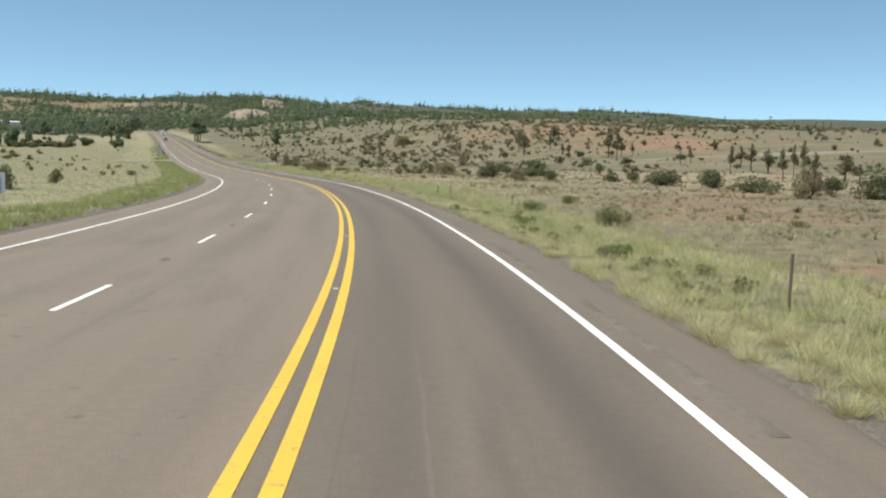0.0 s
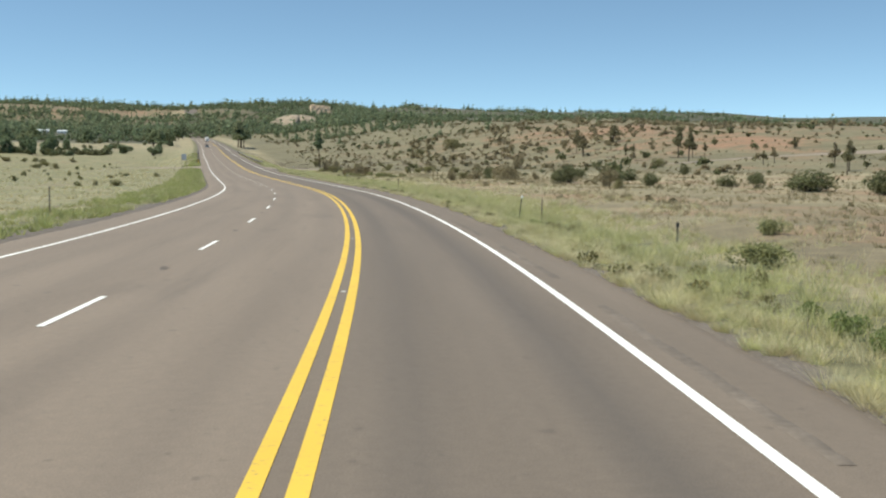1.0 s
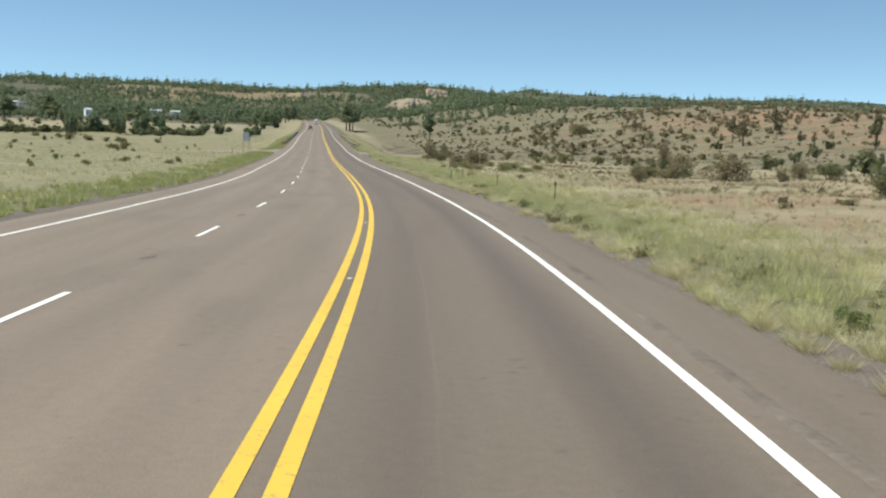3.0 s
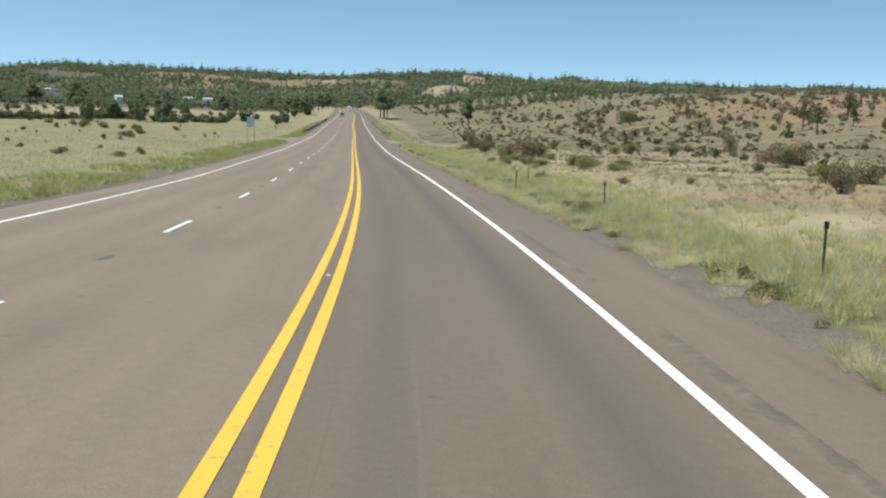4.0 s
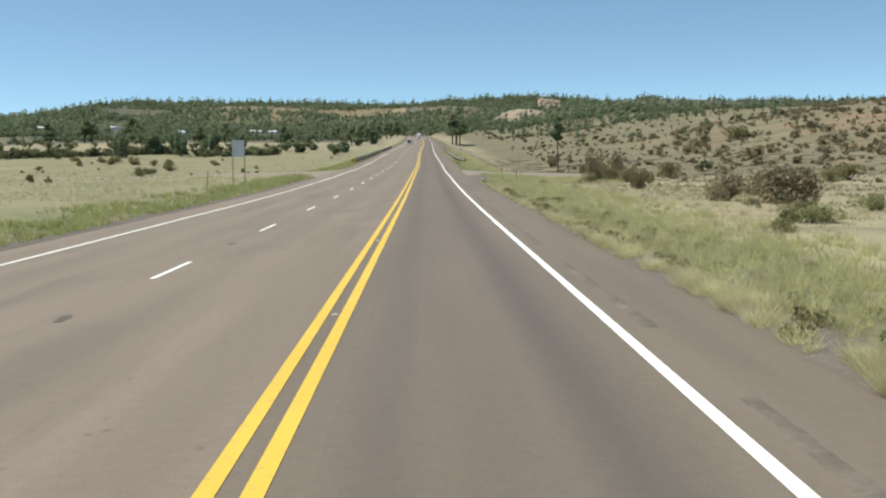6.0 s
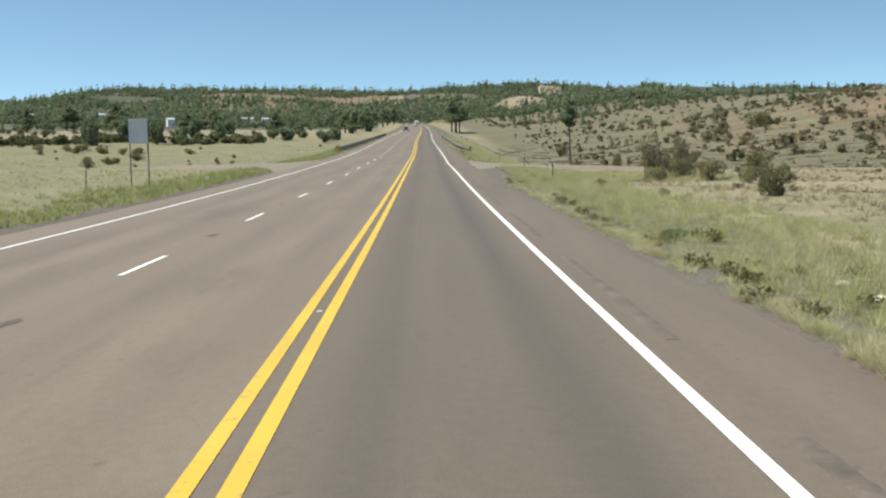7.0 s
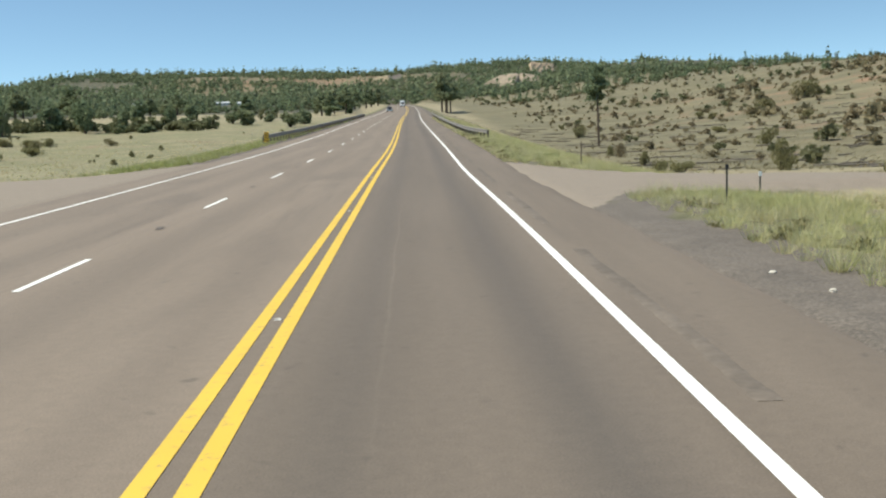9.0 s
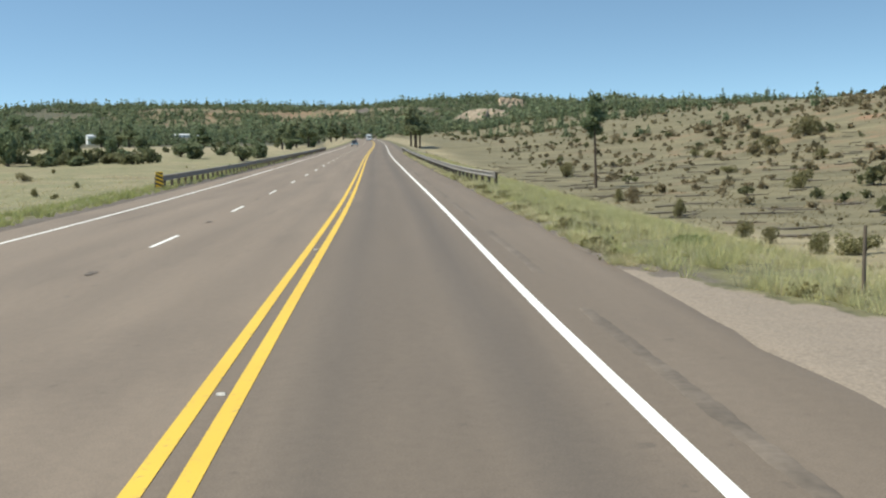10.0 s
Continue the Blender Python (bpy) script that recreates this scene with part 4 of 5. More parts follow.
for k, (s, off, size) in enumerate(((180.4, 7.6, 0.24), (184.5, 6.9, 0.2), (181.9, 7.7, 0.22), (222.0, 6.2, 0.14), (232.4, 6.2, 0.1), (231, 6.4, 0.1), (140.0, 6.7, 0.16), (102, 7.2, 0.14), (283, 7.2, 0.2), (281, 7.6, 0.16), (266, 7.4, 0.16))):
    rock(s, off, size, k)


# ---------------------------------------------------------------- vehicles, far down the road
def wheel(parent, x, y, r, w):
    bm = bmesh.new()
    tube_bm(bm, r, r, (x - w / 2, y, r), (x + w / 2, y, r), 20)
    bevelled(bm, 0.02)
    t = part("wheel", bm, TYRE, parent)
    bm = bmesh.new()
    tube_bm(bm, r * 0.55, r * 0.55, (x - w / 2 - 0.01, y, r), (x + w / 2 + 0.01, y, r), 14)
    part("rim", bm, CHROME, t)


def shell(name, outline, width, mat, parent, inset=0.0, label=""):
    """A body from a side outline of (y, z), drawn across the width."""
    bm = bmesh.new()
    rings = []
    for x in (-width / 2, width / 2):
        rings.append([bm.verts.new((x * (1 - inset * (z > 1.0)), y, z)) for y, z in outline])
    n = len(outline)
    bm.faces.new(rings[0])
    bm.faces.new(list(reversed(rings[1])))
    for i in range(n):
        j = (i + 1) % n
        bm.faces.new((rings[0][j], rings[0][i], rings[1][i], rings[1][j]))
    bmesh.ops.recalc_face_normals(bm, faces=bm.faces[:])
    bevelled(bm, 0.04, 2)
    return part(name, bm, mat, parent, label)


def pickup(s, off):
    ob = stand("pickup_truck", spot(s, off, ground_level=float(road_z(s, off)) + 0.004), "dark grey pickup truck coming along the highway", "car")
    body = shell("body", [(-2.7, 0.45), (-2.75, 0.75), (-2.65, 1.05), (-1.3, 1.12), (2.7, 1.12), (2.75, 0.5)], 1.9, CAR_DARK, ob)
    shell("cabin", [(-1.25, 1.1), (-0.55, 1.78), (1.0, 1.8), (1.15, 1.1)], 1.75, CAR_DARK, ob, 0.14)
    box_part("windscreen", (1.45, 0.03, 0.72), (0, -0.93, 1.46), GLASS, ob, "dark windscreen", turn=Matrix.Rotation(radians(-45), 4, "X"))
    box_part("grille", (1.1, 0.06, 0.28), (0, -2.77, 0.85), BLACK, body)
    box_part("bumper", (1.85, 0.14, 0.2), (0, -2.8, 0.55), CHROME, body)
    for x in (-0.75, 0.75):
        box_part("headlight", (0.3, 0.06, 0.2), (x, -2.74, 0.88), LENS, body)
        for y in (-1.75, 1.75):
            wheel(ob, x * 1.12, y, 0.39, 0.25)
        box_part("mirror", (0.18, 0.1, 0.2), (x * 1.42, -0.75, 1.25), CAR_DARK, body)


def box_truck(s, off):
    ob = stand("box_truck", spot(s, off, ground_level=float(road_z(s, off)) + 0.004), "white box truck coming along the highway", "truck")
    cab = shell("cab", [(-4.0, 0.55), (-4.05, 1.25), (-3.3, 1.45), (-2.9, 2.45), (-1.7, 2.5), (-1.7, 0.55)], 2.2, CAR_WHITE, ob, 0.06)
    box_part("windscreen", (1.8, 0.03, 0.95), (0, -3.14, 1.97), GLASS, cab, "dark windscreen", turn=Matrix.Rotation(radians(-22), 4, "X"))
    box_part("grille", (1.2, 0.06, 0.4), (0, -4.05, 0.95), BLACK, cab)
    box_part("bumper", (2.2, 0.15, 0.25), (0, -4.08, 0.55), CHROME, cab)
    for x in (-0.85, 0.85):
        box_part("headlight", (0.32, 0.06, 0.2), (x, -4.06, 0.95), LENS, cab)
    box_part("box", (2.45, 5.6, 2.5), (0, 1.2, 2.15), CAR_WHITE, ob, "white cargo box", bevel=0.04)
    box_part("chassis", (0.9, 7.0, 0.25), (0, 0.3, 0.7), BLACK, ob)
    for x in (-1.0, 1.0):
        for y in (-3.0, 2.3):
            wheel(ob, x, y, 0.48, 0.3)


pickup(540, -5.6)
box_truck(745, -1.9)


# ---------------------------------------------------------------- houses among the trees
def house(s, off, w, d, h, roof, turn, label):
    ob = stand("house", spot(s, off, -0.3, turn), label, "house", "houses among the pines")
    wall = box_part("wall", (w, d, h), (0, 0, h / 2), HOUSE_WHITE, ob, bevel=0.02)
    bm = bmesh.new()
    rise = d * 0.24
    pts = [(-d / 2 - 0.4, h - 0.05), (0, h + rise), (d / 2 + 0.4, h - 0.05), (d / 2 + 0.4, h + 0.12), (0, h + rise + 0.18), (-d / 2 - 0.4, h + 0.12)]
    rings = [[bm.verts.new((x, y, z)) for y, z in pts] for x in (-w / 2 - 0.3, w / 2 + 0.3)]
    bm.faces.new(rings[0])
    bm.faces.new(list(reversed(rings[1])))
    for i in range(6):
        j = (i + 1) % 6
        bm.faces.new((rings[0][j], rings[0][i], rings[1][i], rings[1][j]))
    bmesh.ops.recalc_face_normals(bm, faces=bm.faces[:])
    part("roof", bm, roof, ob)
    bm = bmesh.new()
    for x in (-w / 2 + 0.05, w / 2 - 0.05):
        a, b, c = bm.verts.new((x, -d / 2 + 0.05, h - 0.05)), bm.verts.new((x, d / 2 - 0.05, h - 0.05)), bm.verts.new((x, 0, h + rise - 0.05))
        bm.faces.new((a, b, c))
    part("gable", bm, HOUSE_WHITE, ob)
    for k in range(max(2, int(w / 3))):
        x = -w / 2 + (k + 0.5) * w / max(2, int(w / 3))
        if k == 1:
            box_part("door", (0.95, 0.06, 2.05), (x, -d / 2 - 0.02, 1.05), ROOF_DARK, ob)
        else:
            fr = box_part("window", (1.2, 0.08, 1.1), (x, -d / 2 - 0.02, h * 0.55), WHITE, ob)
            box_part("pane", (1.0, 0.04, 0.9), (x, -d / 2 - 0.065, h * 0.55), GLASS, fr)


for (s, off), w, d, h, roof, turn, label in zip(HOUSES, (5.5, 13, 9, 10, 7, 12), (5.5, 4.2, 4.2, 4.5, 5, 5), (5.6, 2.3, 2.3, 2.6, 3.0, 2.6),
                                               (ROOF_METAL, ROOF_METAL, ROOF_METAL, ROOF_METAL, ROOF_DARK, ROOF_METAL), (0.5, 0.1, -0.1, 0.3, 0.3, 0.1),
                                               ("tall white house with a pale metal roof", "long low white house with a pale metal roof", "long low white house with a pale metal roof",
                                                "white house with a pale metal roof", "white house with a brown shingle roof", "wide white house with a pale metal roof")):
    house(s, off, w, d, h, roof, turn, label)

# ---------------------------------------------------------------- bare knoll and cliff on the mesa's foot
KNOLL_EARTH = plain("pale_sandy_earth", (0.285, 0.232, 0.172), 0.95, vary=0.28, scale=0.07, grain=0.35)
CLIFF_ROCK = plain("pink_sandstone", (0.54, 0.40, 0.285), 0.95, vary=0.22, scale=0.12, grain=0.3)


def build_knoll(s, off, rx, ry, h):
    """A bare dome of earth with worn gullies."""
    u, a = np.meshgrid(np.linspace(0, 1, 26), np.linspace(0, 2 * math.pi, 73), indexing="ij")
    gully = 1 + 0.16 * np.sin(a * 3 + 2.0) + 0.12 * np.sin(a * 7 + 1.0) + 0.08 * np.sin(a * 13 + 4 * u) + 0.05 * np.sin(a * 29)
    x, y = rx * u * gully * np.cos(a), ry * u * gully * np.sin(a)
    z = h * (1 - u ** 2.6) + (0.9 * wave(x, y, 16, 77) + 0.4 * wave(x, y, 6, 81)) * np.clip(2.5 * (1 - u), 0, 1) - 4 * u ** 5
    x = x + 6.0 * (1 - u)   # its crest lies to one side
    ob = new("knoll", tri_mesh("knoll", np.stack([x, y, z], -1).reshape(-1, 3), grid_faces(*u.shape), KNOLL_EARTH, True))
    ob.matrix_basis = spot(s, off)
    return tagged(ob, "bare pale sandy knoll among the pines", "hill", kind="structure")


def build_cliff(s, off, w, d, h):
    """A short flat-topped cliff of pale rock with cracks and ledges."""
    i, j = np.meshgrid(np.linspace(-1, 1, 40), np.linspace(0, 1, 14), indexing="ij")
    out = 0.5 * wave(i * w, j * h * 2, 9, 78) + 0.3 * wave(i * w * 3, j * h, 4, 79) + 0.8 * np.round(j * 3) / 3
    top = 1 - 0.10 * i + 0.05 * wave(i * w, 0 * i, 13, 80)
    front = np.stack([i * w / 2, -d / 2 + out + 1.5 * j, h * j * top - 3 * (1 - j)], -1)
    back = front[:, -1:, :] + np.array([0, d, -1.5])
    rows = np.concatenate([front, back, back - np.array([0, 0, h + 4])], 1)
    caps = [rows[:1] * np.array([1, 1, 0]) + np.array([0, 0, -4.0]), rows, rows[-1:] * np.array([1, 1, 0]) + np.array([0, 0, -4.0])]
    v = np.concatenate(caps, 0)
    ob = new("cliff", tri_mesh("cliff", v.reshape(-1, 3), grid_faces(v.shape[0], v.shape[1]), CLIFF_ROCK))
    ob.matrix_basis = spot(s, off)
    return tagged(ob, "short pinkish sandstone cliff above the pines", "cliff", kind="structure")


build_knoll(1240, 116, 31, 34, 9.5)
build_cliff(1440, 178, 28, 12, 11.5)

# ---------------------------------------------------------------- single trees and bushes
LABELS = {
    "juniper": ("juniper_bush", "olive green rounded juniper bush on the rangeland", "bush", "junipers on the rangeland"),
    "dark": ("juniper_bush", "dark green dense juniper bush on the rangeland", "bush", "junipers on the rangeland"),
    "rust": ("scrub_oak", "brown-green dry scrub oak on the rangeland", "bush", "scrub oaks on the rangeland"),
    "sage": ("sagebrush", "low yellow-green sagebrush in dry grass", "shrub", "sagebrush on the rangeland"),
    "thin": ("pine_tree", "thin small pine with a bare trunk on the hill", "tree", "thin pines on the hill"),
    "weed": ("weed", "small green weed at the road's edge", "weed", "weeds at the road's edge"),
    "tree": ("juniper_tree", "bushy mid-green juniper tree at the meadow's edge", "tree", "trees at the meadow"),
    "pine": ("pine_tree", "tall dark green ponderosa pine", "tree", "pines"),
}
plant_no = [0]


def bush(kind, s, off, w, h):
    name, label, category, group = LABELS[kind]
    k = plant_no[0] = plant_no[0] + 1
    key = kind + str(k % 4)
    v = PLANTS[key][1][0]
    bw, bh = np.percentile(v[:, 0], 99.3) - np.percentile(v[:, 0], 0.7), np.percentile(v[:, 2], 99.5)
    sc = w / bw
    return plant_mesh_thing(name, key, s, off, sc, k * 2.4, label, category, group, (h / bh) / sc)


for k in range(4):
    plant_kind("weed%d" % k, shrub_parts, 80 + k, WEED_GREEN, 1.5, 0.8, 1100, 0.05)

for row in ((25.4, 18.4, 0.82, 0.33), (147.7, 13.6, 1.61, 0.79), (145.9, 15.1, 1.52, 0.45), (126.5, 9.2, 0.27, 0.12),
            (131.8, 14.6, 0.41, 0.34), (227.7, 15.7, 1.9, 0.95), (222.8, 19.7, 1.21, 1),
            (208.6, 11.5, 0.44, 0.34), (33.7, 9.2, 1.37, 0.6), (42.9, 13.3, 1.26, 0.5), (24.1, 10.2, 1.41, 0.75), (11.7, 6.6, 0.44, 0.32),
            (170.3, 12.7, 1.49, 0.55), (176.6, 17.4, 1.46, 0.64)):
    bush("sage", *row)
for row in ((53.2, 39.6, 2.88, 2.47), (77.8, 39.5, 2.65, 1.84), (82.8, 36.3, 4.01, 1.64), (95.3, 39.2, 1.73, 1.44), (97.3, 37.6, 1.75, 1.08),
            (94.9, 28.8, 1.67, 1.11), (108.5, 25.4, 1.85, 1.54), (61.3, 41.4, 2.12, 1.51), (67.9, 38, 3.82, 1.43), (111, 27.2, 2.29, 1.83),
            (116.9, 34.7, 2.51, 1.32), (142.8, 40.7, 2.67, 1.42), (117.6, 37.1, 1.63, 1.36), (158, 65.2, 1.78, 1.78), (158.7, 29.1, 0.92, 0.7),
            (166.6, 34.8, 1.39, 1.52), (142.1, 27.6, 1.02, 0.75)):
    bush("dark", *row)
for row in ((134.1, 21.8, 1.28, 0.85), (236.3, 99.9, 2.97, 2.23), (379.1, 59.2, 3.51, 2.58), (206.6, 15.4, 1.32, 1.47), (232.7, 40.6, 2.47, 1.52),
            (227.7, 36.8, 1.64, 1.18), (230.9, 35.3, 1.39, 1.21), (233.7, 56.4, 1.48, 1.29), (231.8, 46.4, 1.92, 1.44), (230.8, 18.1, 1.5, 1.35),
            (262.1, 22.6, 1.5, 1.6), (294.5, 30.0, 1.6, 1.1), (226.5, 18.7, 1.5, 1.25), (236.4, 24.8, 1.91, 1.59), (451.4, 40.6, 2.85, 2.38), (491.6, 42.4, 1.52, 1.52),
            (471.4, 91.6, 4.27, 4.27), (505.2, 116.8, 8.52, 4.87), (280.8, 16.8, 0.85, 0.79), (279.8, 17.8, 1.49, 0.78), (291.2, 19.4, 0.69, 0.8)):
    bush("juniper", *row)
for row in ((161.0, 16.9, 1.9, 0.8), (159.2, 19.3, 1.5, 0.55), (160.9, 12.4, 1, 0.68), (158.4, 12.9, 1.1, 0.55), (159.5, 10.8, 0.85, 0.49), (167.5, 10.8, 0.82, 0.37), (171, 12.4, 0.91, 0.5), 
            (174.3, 14.1, 0.93, 0.49), (165.7, 17, 0.94, 0.61), (161.7, 16.2, 1.27, 0.76), (148.4, 9.6, 0.58, 0.3), (152, 10.1, 0.43, 0.23), 
            (151.5, 11.3, 0.66, 0.31)):
    bush("juniper", *row)
for row in ((275.6, 22.4, 1.25, 1.78), (484, 82.3, 2.99, 1.99), (490.8, 80.9, 2.43, 2.02), (368.5, 31.5, 1.36, 1.56), (334.4, 28.6, 1.19, 1.78),
            (420.6, 64.1, 3.73, 1.34), (438.2, 89.4, 2.95, 2.19), (84.7, 22, 0.9, 0.75), (162.2, 13.1, 0.74, 0.62), (299.7, 21.4, 1.3, 1.04),
            (460.5, 42.9, 2.37, 2.89)):
    bush("juniper", *row)
for row in ((58.3, -21.6, 1.26, 1.67), (77.6, -21.8, 1.26, 1.26), (374.8, -64.3, 3.0, 1.1), (396.3, -64.7, 2.3, 2.4),
            (418.2, -94.4, 1.8, 1.7), (435.0, -94.0, 2.8, 1.6), (436.1, -91.1, 2.0, 1.5), (427.9, -82.8, 2.1, 1.7), (321.9, -50.8, 2.3, 1.7), (427.2, -88.4, 3.0, 2.0),
            (426.4, -81.8, 3.4, 1.8), (417.5, -74.1, 2.4, 1.6), (419.5, -70.4, 2.8, 1.7), (371.3, -63.1, 2.0, 1.5), (375.9, -62.7, 2.2, 1.3), (389.6, -62.4, 3.4, 1.6),
            (389.6, -40.9, 0.9, 0.9), (367.8, -37.1, 1.1, 0.6), (373.7, -41.5, 1.1, 1.1), (181.2, -22.8, 0.6, 0.4), (160.4, -16.4, 1.0, 0.4), (169.1, -16.7, 0.7, 0.6),
            (179.2, -29.0, 0.7, 0.4), (151.0, -21.9, 0.8, 0.45), (107.6, -17.6, 1.1, 0.6), (161.5, -20.7, 1.2, 0.5), (111.0, -19.8, 0.5, 0.6), (403.8, -100.0, 2.0, 1.2),
            (439.3, -91.2, 4.2, 1.6), (411.8, -56.0, 2.6, 1.4), (439.5, -103.1, 3.5, 1.5)):
    bush("juniper", *row)
for row in ((54.2, 34.9, 2.01, 2.41), (95.7, 24.9, 1.58, 1.78), (132.4, 27.1, 3.35, 1.67), (132.7, 23.4, 2.17, 1.14), (125.3, 18.1, 0.97, 1.41),
            (180.9, 42.8, 2.9, 2.17), (145.3, 39.4, 1.99, 1.45), (129.4, 29.7, 0.89, 1.04), (186.0, 15.0, 1.7, 1.4), (184.8, 16.3, 2.4, 1.9),
            (184.4, 17.8, 1.7, 1.6), (195.7, 46.9, 3.62, 2.03), (139.3, 9.4, 0.8, 0.4), (133.5, 12.2, 0.52, 0.35), (331.9, 95, 3.65, 3.6),
            (237.3, 17.4, 2.1, 3.1), (240.4, 20.4, 1.5, 2.7)):
    bush("rust", *row)
for row in ((217.2, 10.2, 0.58, 0.41), (362.6, 31.7, 1.78, 2.06)):
    bush("rust", *row)
for row in ((136.5, 79.7, 1.35, 5.23), (211.8, 133, 2.81, 5.62), (198.8, 127.2, 2.69, 6.71), (132.1, 84.2, 2.46, 4.3), (105.5, 66.9, 1.29, 4.7),
            (116.4, 77.2, 1.22, 4.98), (103.5, 68.7, 1.28, 5.4), (103.2, 70.2, 1.48, 3.96), (104.5, 76.3, 2.81, 3.84), (100.9, 75.6, 1.5, 2.49),
            (263.8, 122.9, 2.61, 9.78), (275.3, 134.3, 1.58, 5.07), (234.9, 131.9, 1.83, 4.06), (232.5, 127.1, 2, 3.49), (388, 142.7, 3.35, 4.87),
            (298.9, 122.5, 1.43, 4.77), (387.9, 155.3, 6.09, 7.61), (285.7, 172.1, 3.73, 3.73), (282.5, 129.4, 3.18, 9.83), (280.4, 133.1, 2.81, 6.09)):
    bush("thin", *row)
for row in ((345.8, 124.9, 4.06, 8.45), (353.6, 139.3, 1.87, 7.02), (319.7, 129.6, 2.1, 4.2), (369, 131.7, 3.57, 8.92)):
    bush("thin", *row)
for row in ((468.9, -79.2, 4.9038, 8.5), (508.3, -77.1, 6, 7.504), (525.5, -71.7, 4.3296, 5.904), (665.3, -95.9, 6, 7.808),
            (518.3, -51.9, 5.2404, 3.808), (492.5, -43.4, 5.6562, 4.568), (494.8, -28.4, 4.7124, 4.344), (532.7, -42.9, 3.3, 2.664), (688.6, -153.2, 6, 8.424),
            (501, -79.1, 3.9996, 4.848), (457.5, -94.7, 6, 8.5), (479.8, -91.5, 6, 8.336), (481.2, -84, 4.5, 8.3), (486, -58.5, 4.0, 3.2), (470, -71, 3.4, 2.4), (468, -64, 3.8, 2.2),
            (475.6, -29.6, 5.28, 4.16), (670.7, -26.4, 5.1546, 8.5), (619, -31.1, 4.5804, 7.776)):
    bush("tree", row[0], row[1], 0.8 * row[2], 0.92 * row[3])

for row in ((26.5, 6.9, 0.36, 0.3), (25.0, 6.8, 0.5, 0.36), (23.6, 6.6, 0.4, 0.36), (48.2, 6.8, 0.6, 0.3), (112.1, 6.2, 0.34, 0.16), (125.4, 6.4, 0.5, 0.22), (103.6, 6.6, 0.6, 0.26), (24.2, 7.0, 0.5, 0.36), (119.2, 7.0, 0.6, 0.36), (204.4, 6.6, 0.5, 0.2),
            (11.7, 7.0, 0.5, 0.36), (76, 6.7, 0.5, 0.3), (152, 6.6, 0.5, 0.3), (189, 6.9, 0.6, 0.3), (268, 8.2, 0.7, 0.3)):
    bush("weed", *row)


def pine(s, off, h, w, label, group="pines along the highway"):
    k = plant_no[0] = plant_no[0] + 1
    return plant_mesh_thing("pine_tree", "pine%d" % (k % 4), s, off, w / 4.6, k * 1.7, label, "tree", group, (h / 15.0) / (w / 4.6))


for k in range(2):
    plant_kind("tall%d" % k, pine_parts, 150 + k, PINE, 15.0, 1200, 0.5, 0.40, 0.20)
for k, (s, off, h, w) in enumerate(((640, 14.6, 17, 6.2), (647, 17.0, 17.5, 6.6), (658, 19.0, 16, 5.5), (664, 17.2, 15, 5.0))):
    plant_mesh_thing("pine_tree", "tall%d" % (k % 2), s, off, w / 4.6, k * 1.7 + 0.4, "tall ponderosa pine with a bare lower trunk", "tree", "pines along the highway", (h / 15.0) / (w / 4.6))
for s, off, h, w in ((620, -31, 10, 6.5), (640, -36, 11, 6), (660, -27, 12, 6.5), (673, -33, 12, 6), (700, -29, 13, 7), (722, -38, 12, 7), (745, -30, 12, 6.5), (760, -42, 13, 7), (791, -33, 12.5, 7), (822, -30, 13, 7), (850, -24, 13, 7), (900, -22, 13, 7), (950, -18, 14, 7)):
    pine(s, off, h, w, "dark green pine beside the highway")
for s, off, h, w in ((755, -205, 17, 9), (761, -203, 13, 7), (740, -222, 15, 8), (760, -178, 17, 11), (752, -172, 13, 9), (740, -118, 12, 9), (735, -82, 11, 8), (775, -140, 12, 8), (744, -124, 9, 7)):
    pine(s, off, h, w, "broad dark pine at the foot of the woods", "pines at the foot of the woods")


def bare_pine(s, off, h):
    """A pine with a long bare trunk and a small crown at its top."""
    r = np.random.RandomState(91)
    top = np.array([-0.3, 0.0, h])
    wood = [limb((0, 0, -0.3), top * 0.5, 0.22, 0.16), limb(top * 0.5, top, 0.16, 0.03)]
    lumps = []
    for k in range(12):
        f = 0.62 + 0.38 * k / 11
        a, reach = r.uniform(0, 6.283), 2.9 * (1.3 - f) * r.uniform(0.6, 1.3)
        c = top * f + np.array([math.cos(a) * reach * 0.6, math.sin(a) * reach * 0.6, 0])
        wood.append(limb(top * (f - 0.03), c, 0.05, 0.02, 4))
        lumps.append((*c, reach * 0.8, 0.75))
    for k in range(7):
        f, a = r.uniform(0.3, 0.6), r.uniform(0, 6.283)
        wood.append(limb(top * f, top * f + np.array([math.cos(a) * 0.7, math.sin(a) * 0.7, 0.1]), 0.03, 0.01, 4))
    ob = stand("pine_tree", spot(s, off), "slender pine with a long bare trunk", "tree")
    for n, (v, f), m in (("trunk", joined(wood), BARK), ("crown", clump_crown(r, lumps, 1500, 0.3, 0.1), PINE)):
        c = new(n, tri_mesh(n, v, f, m))
        c.parent = ob


bare_pine(404, 36.5, 15.0)


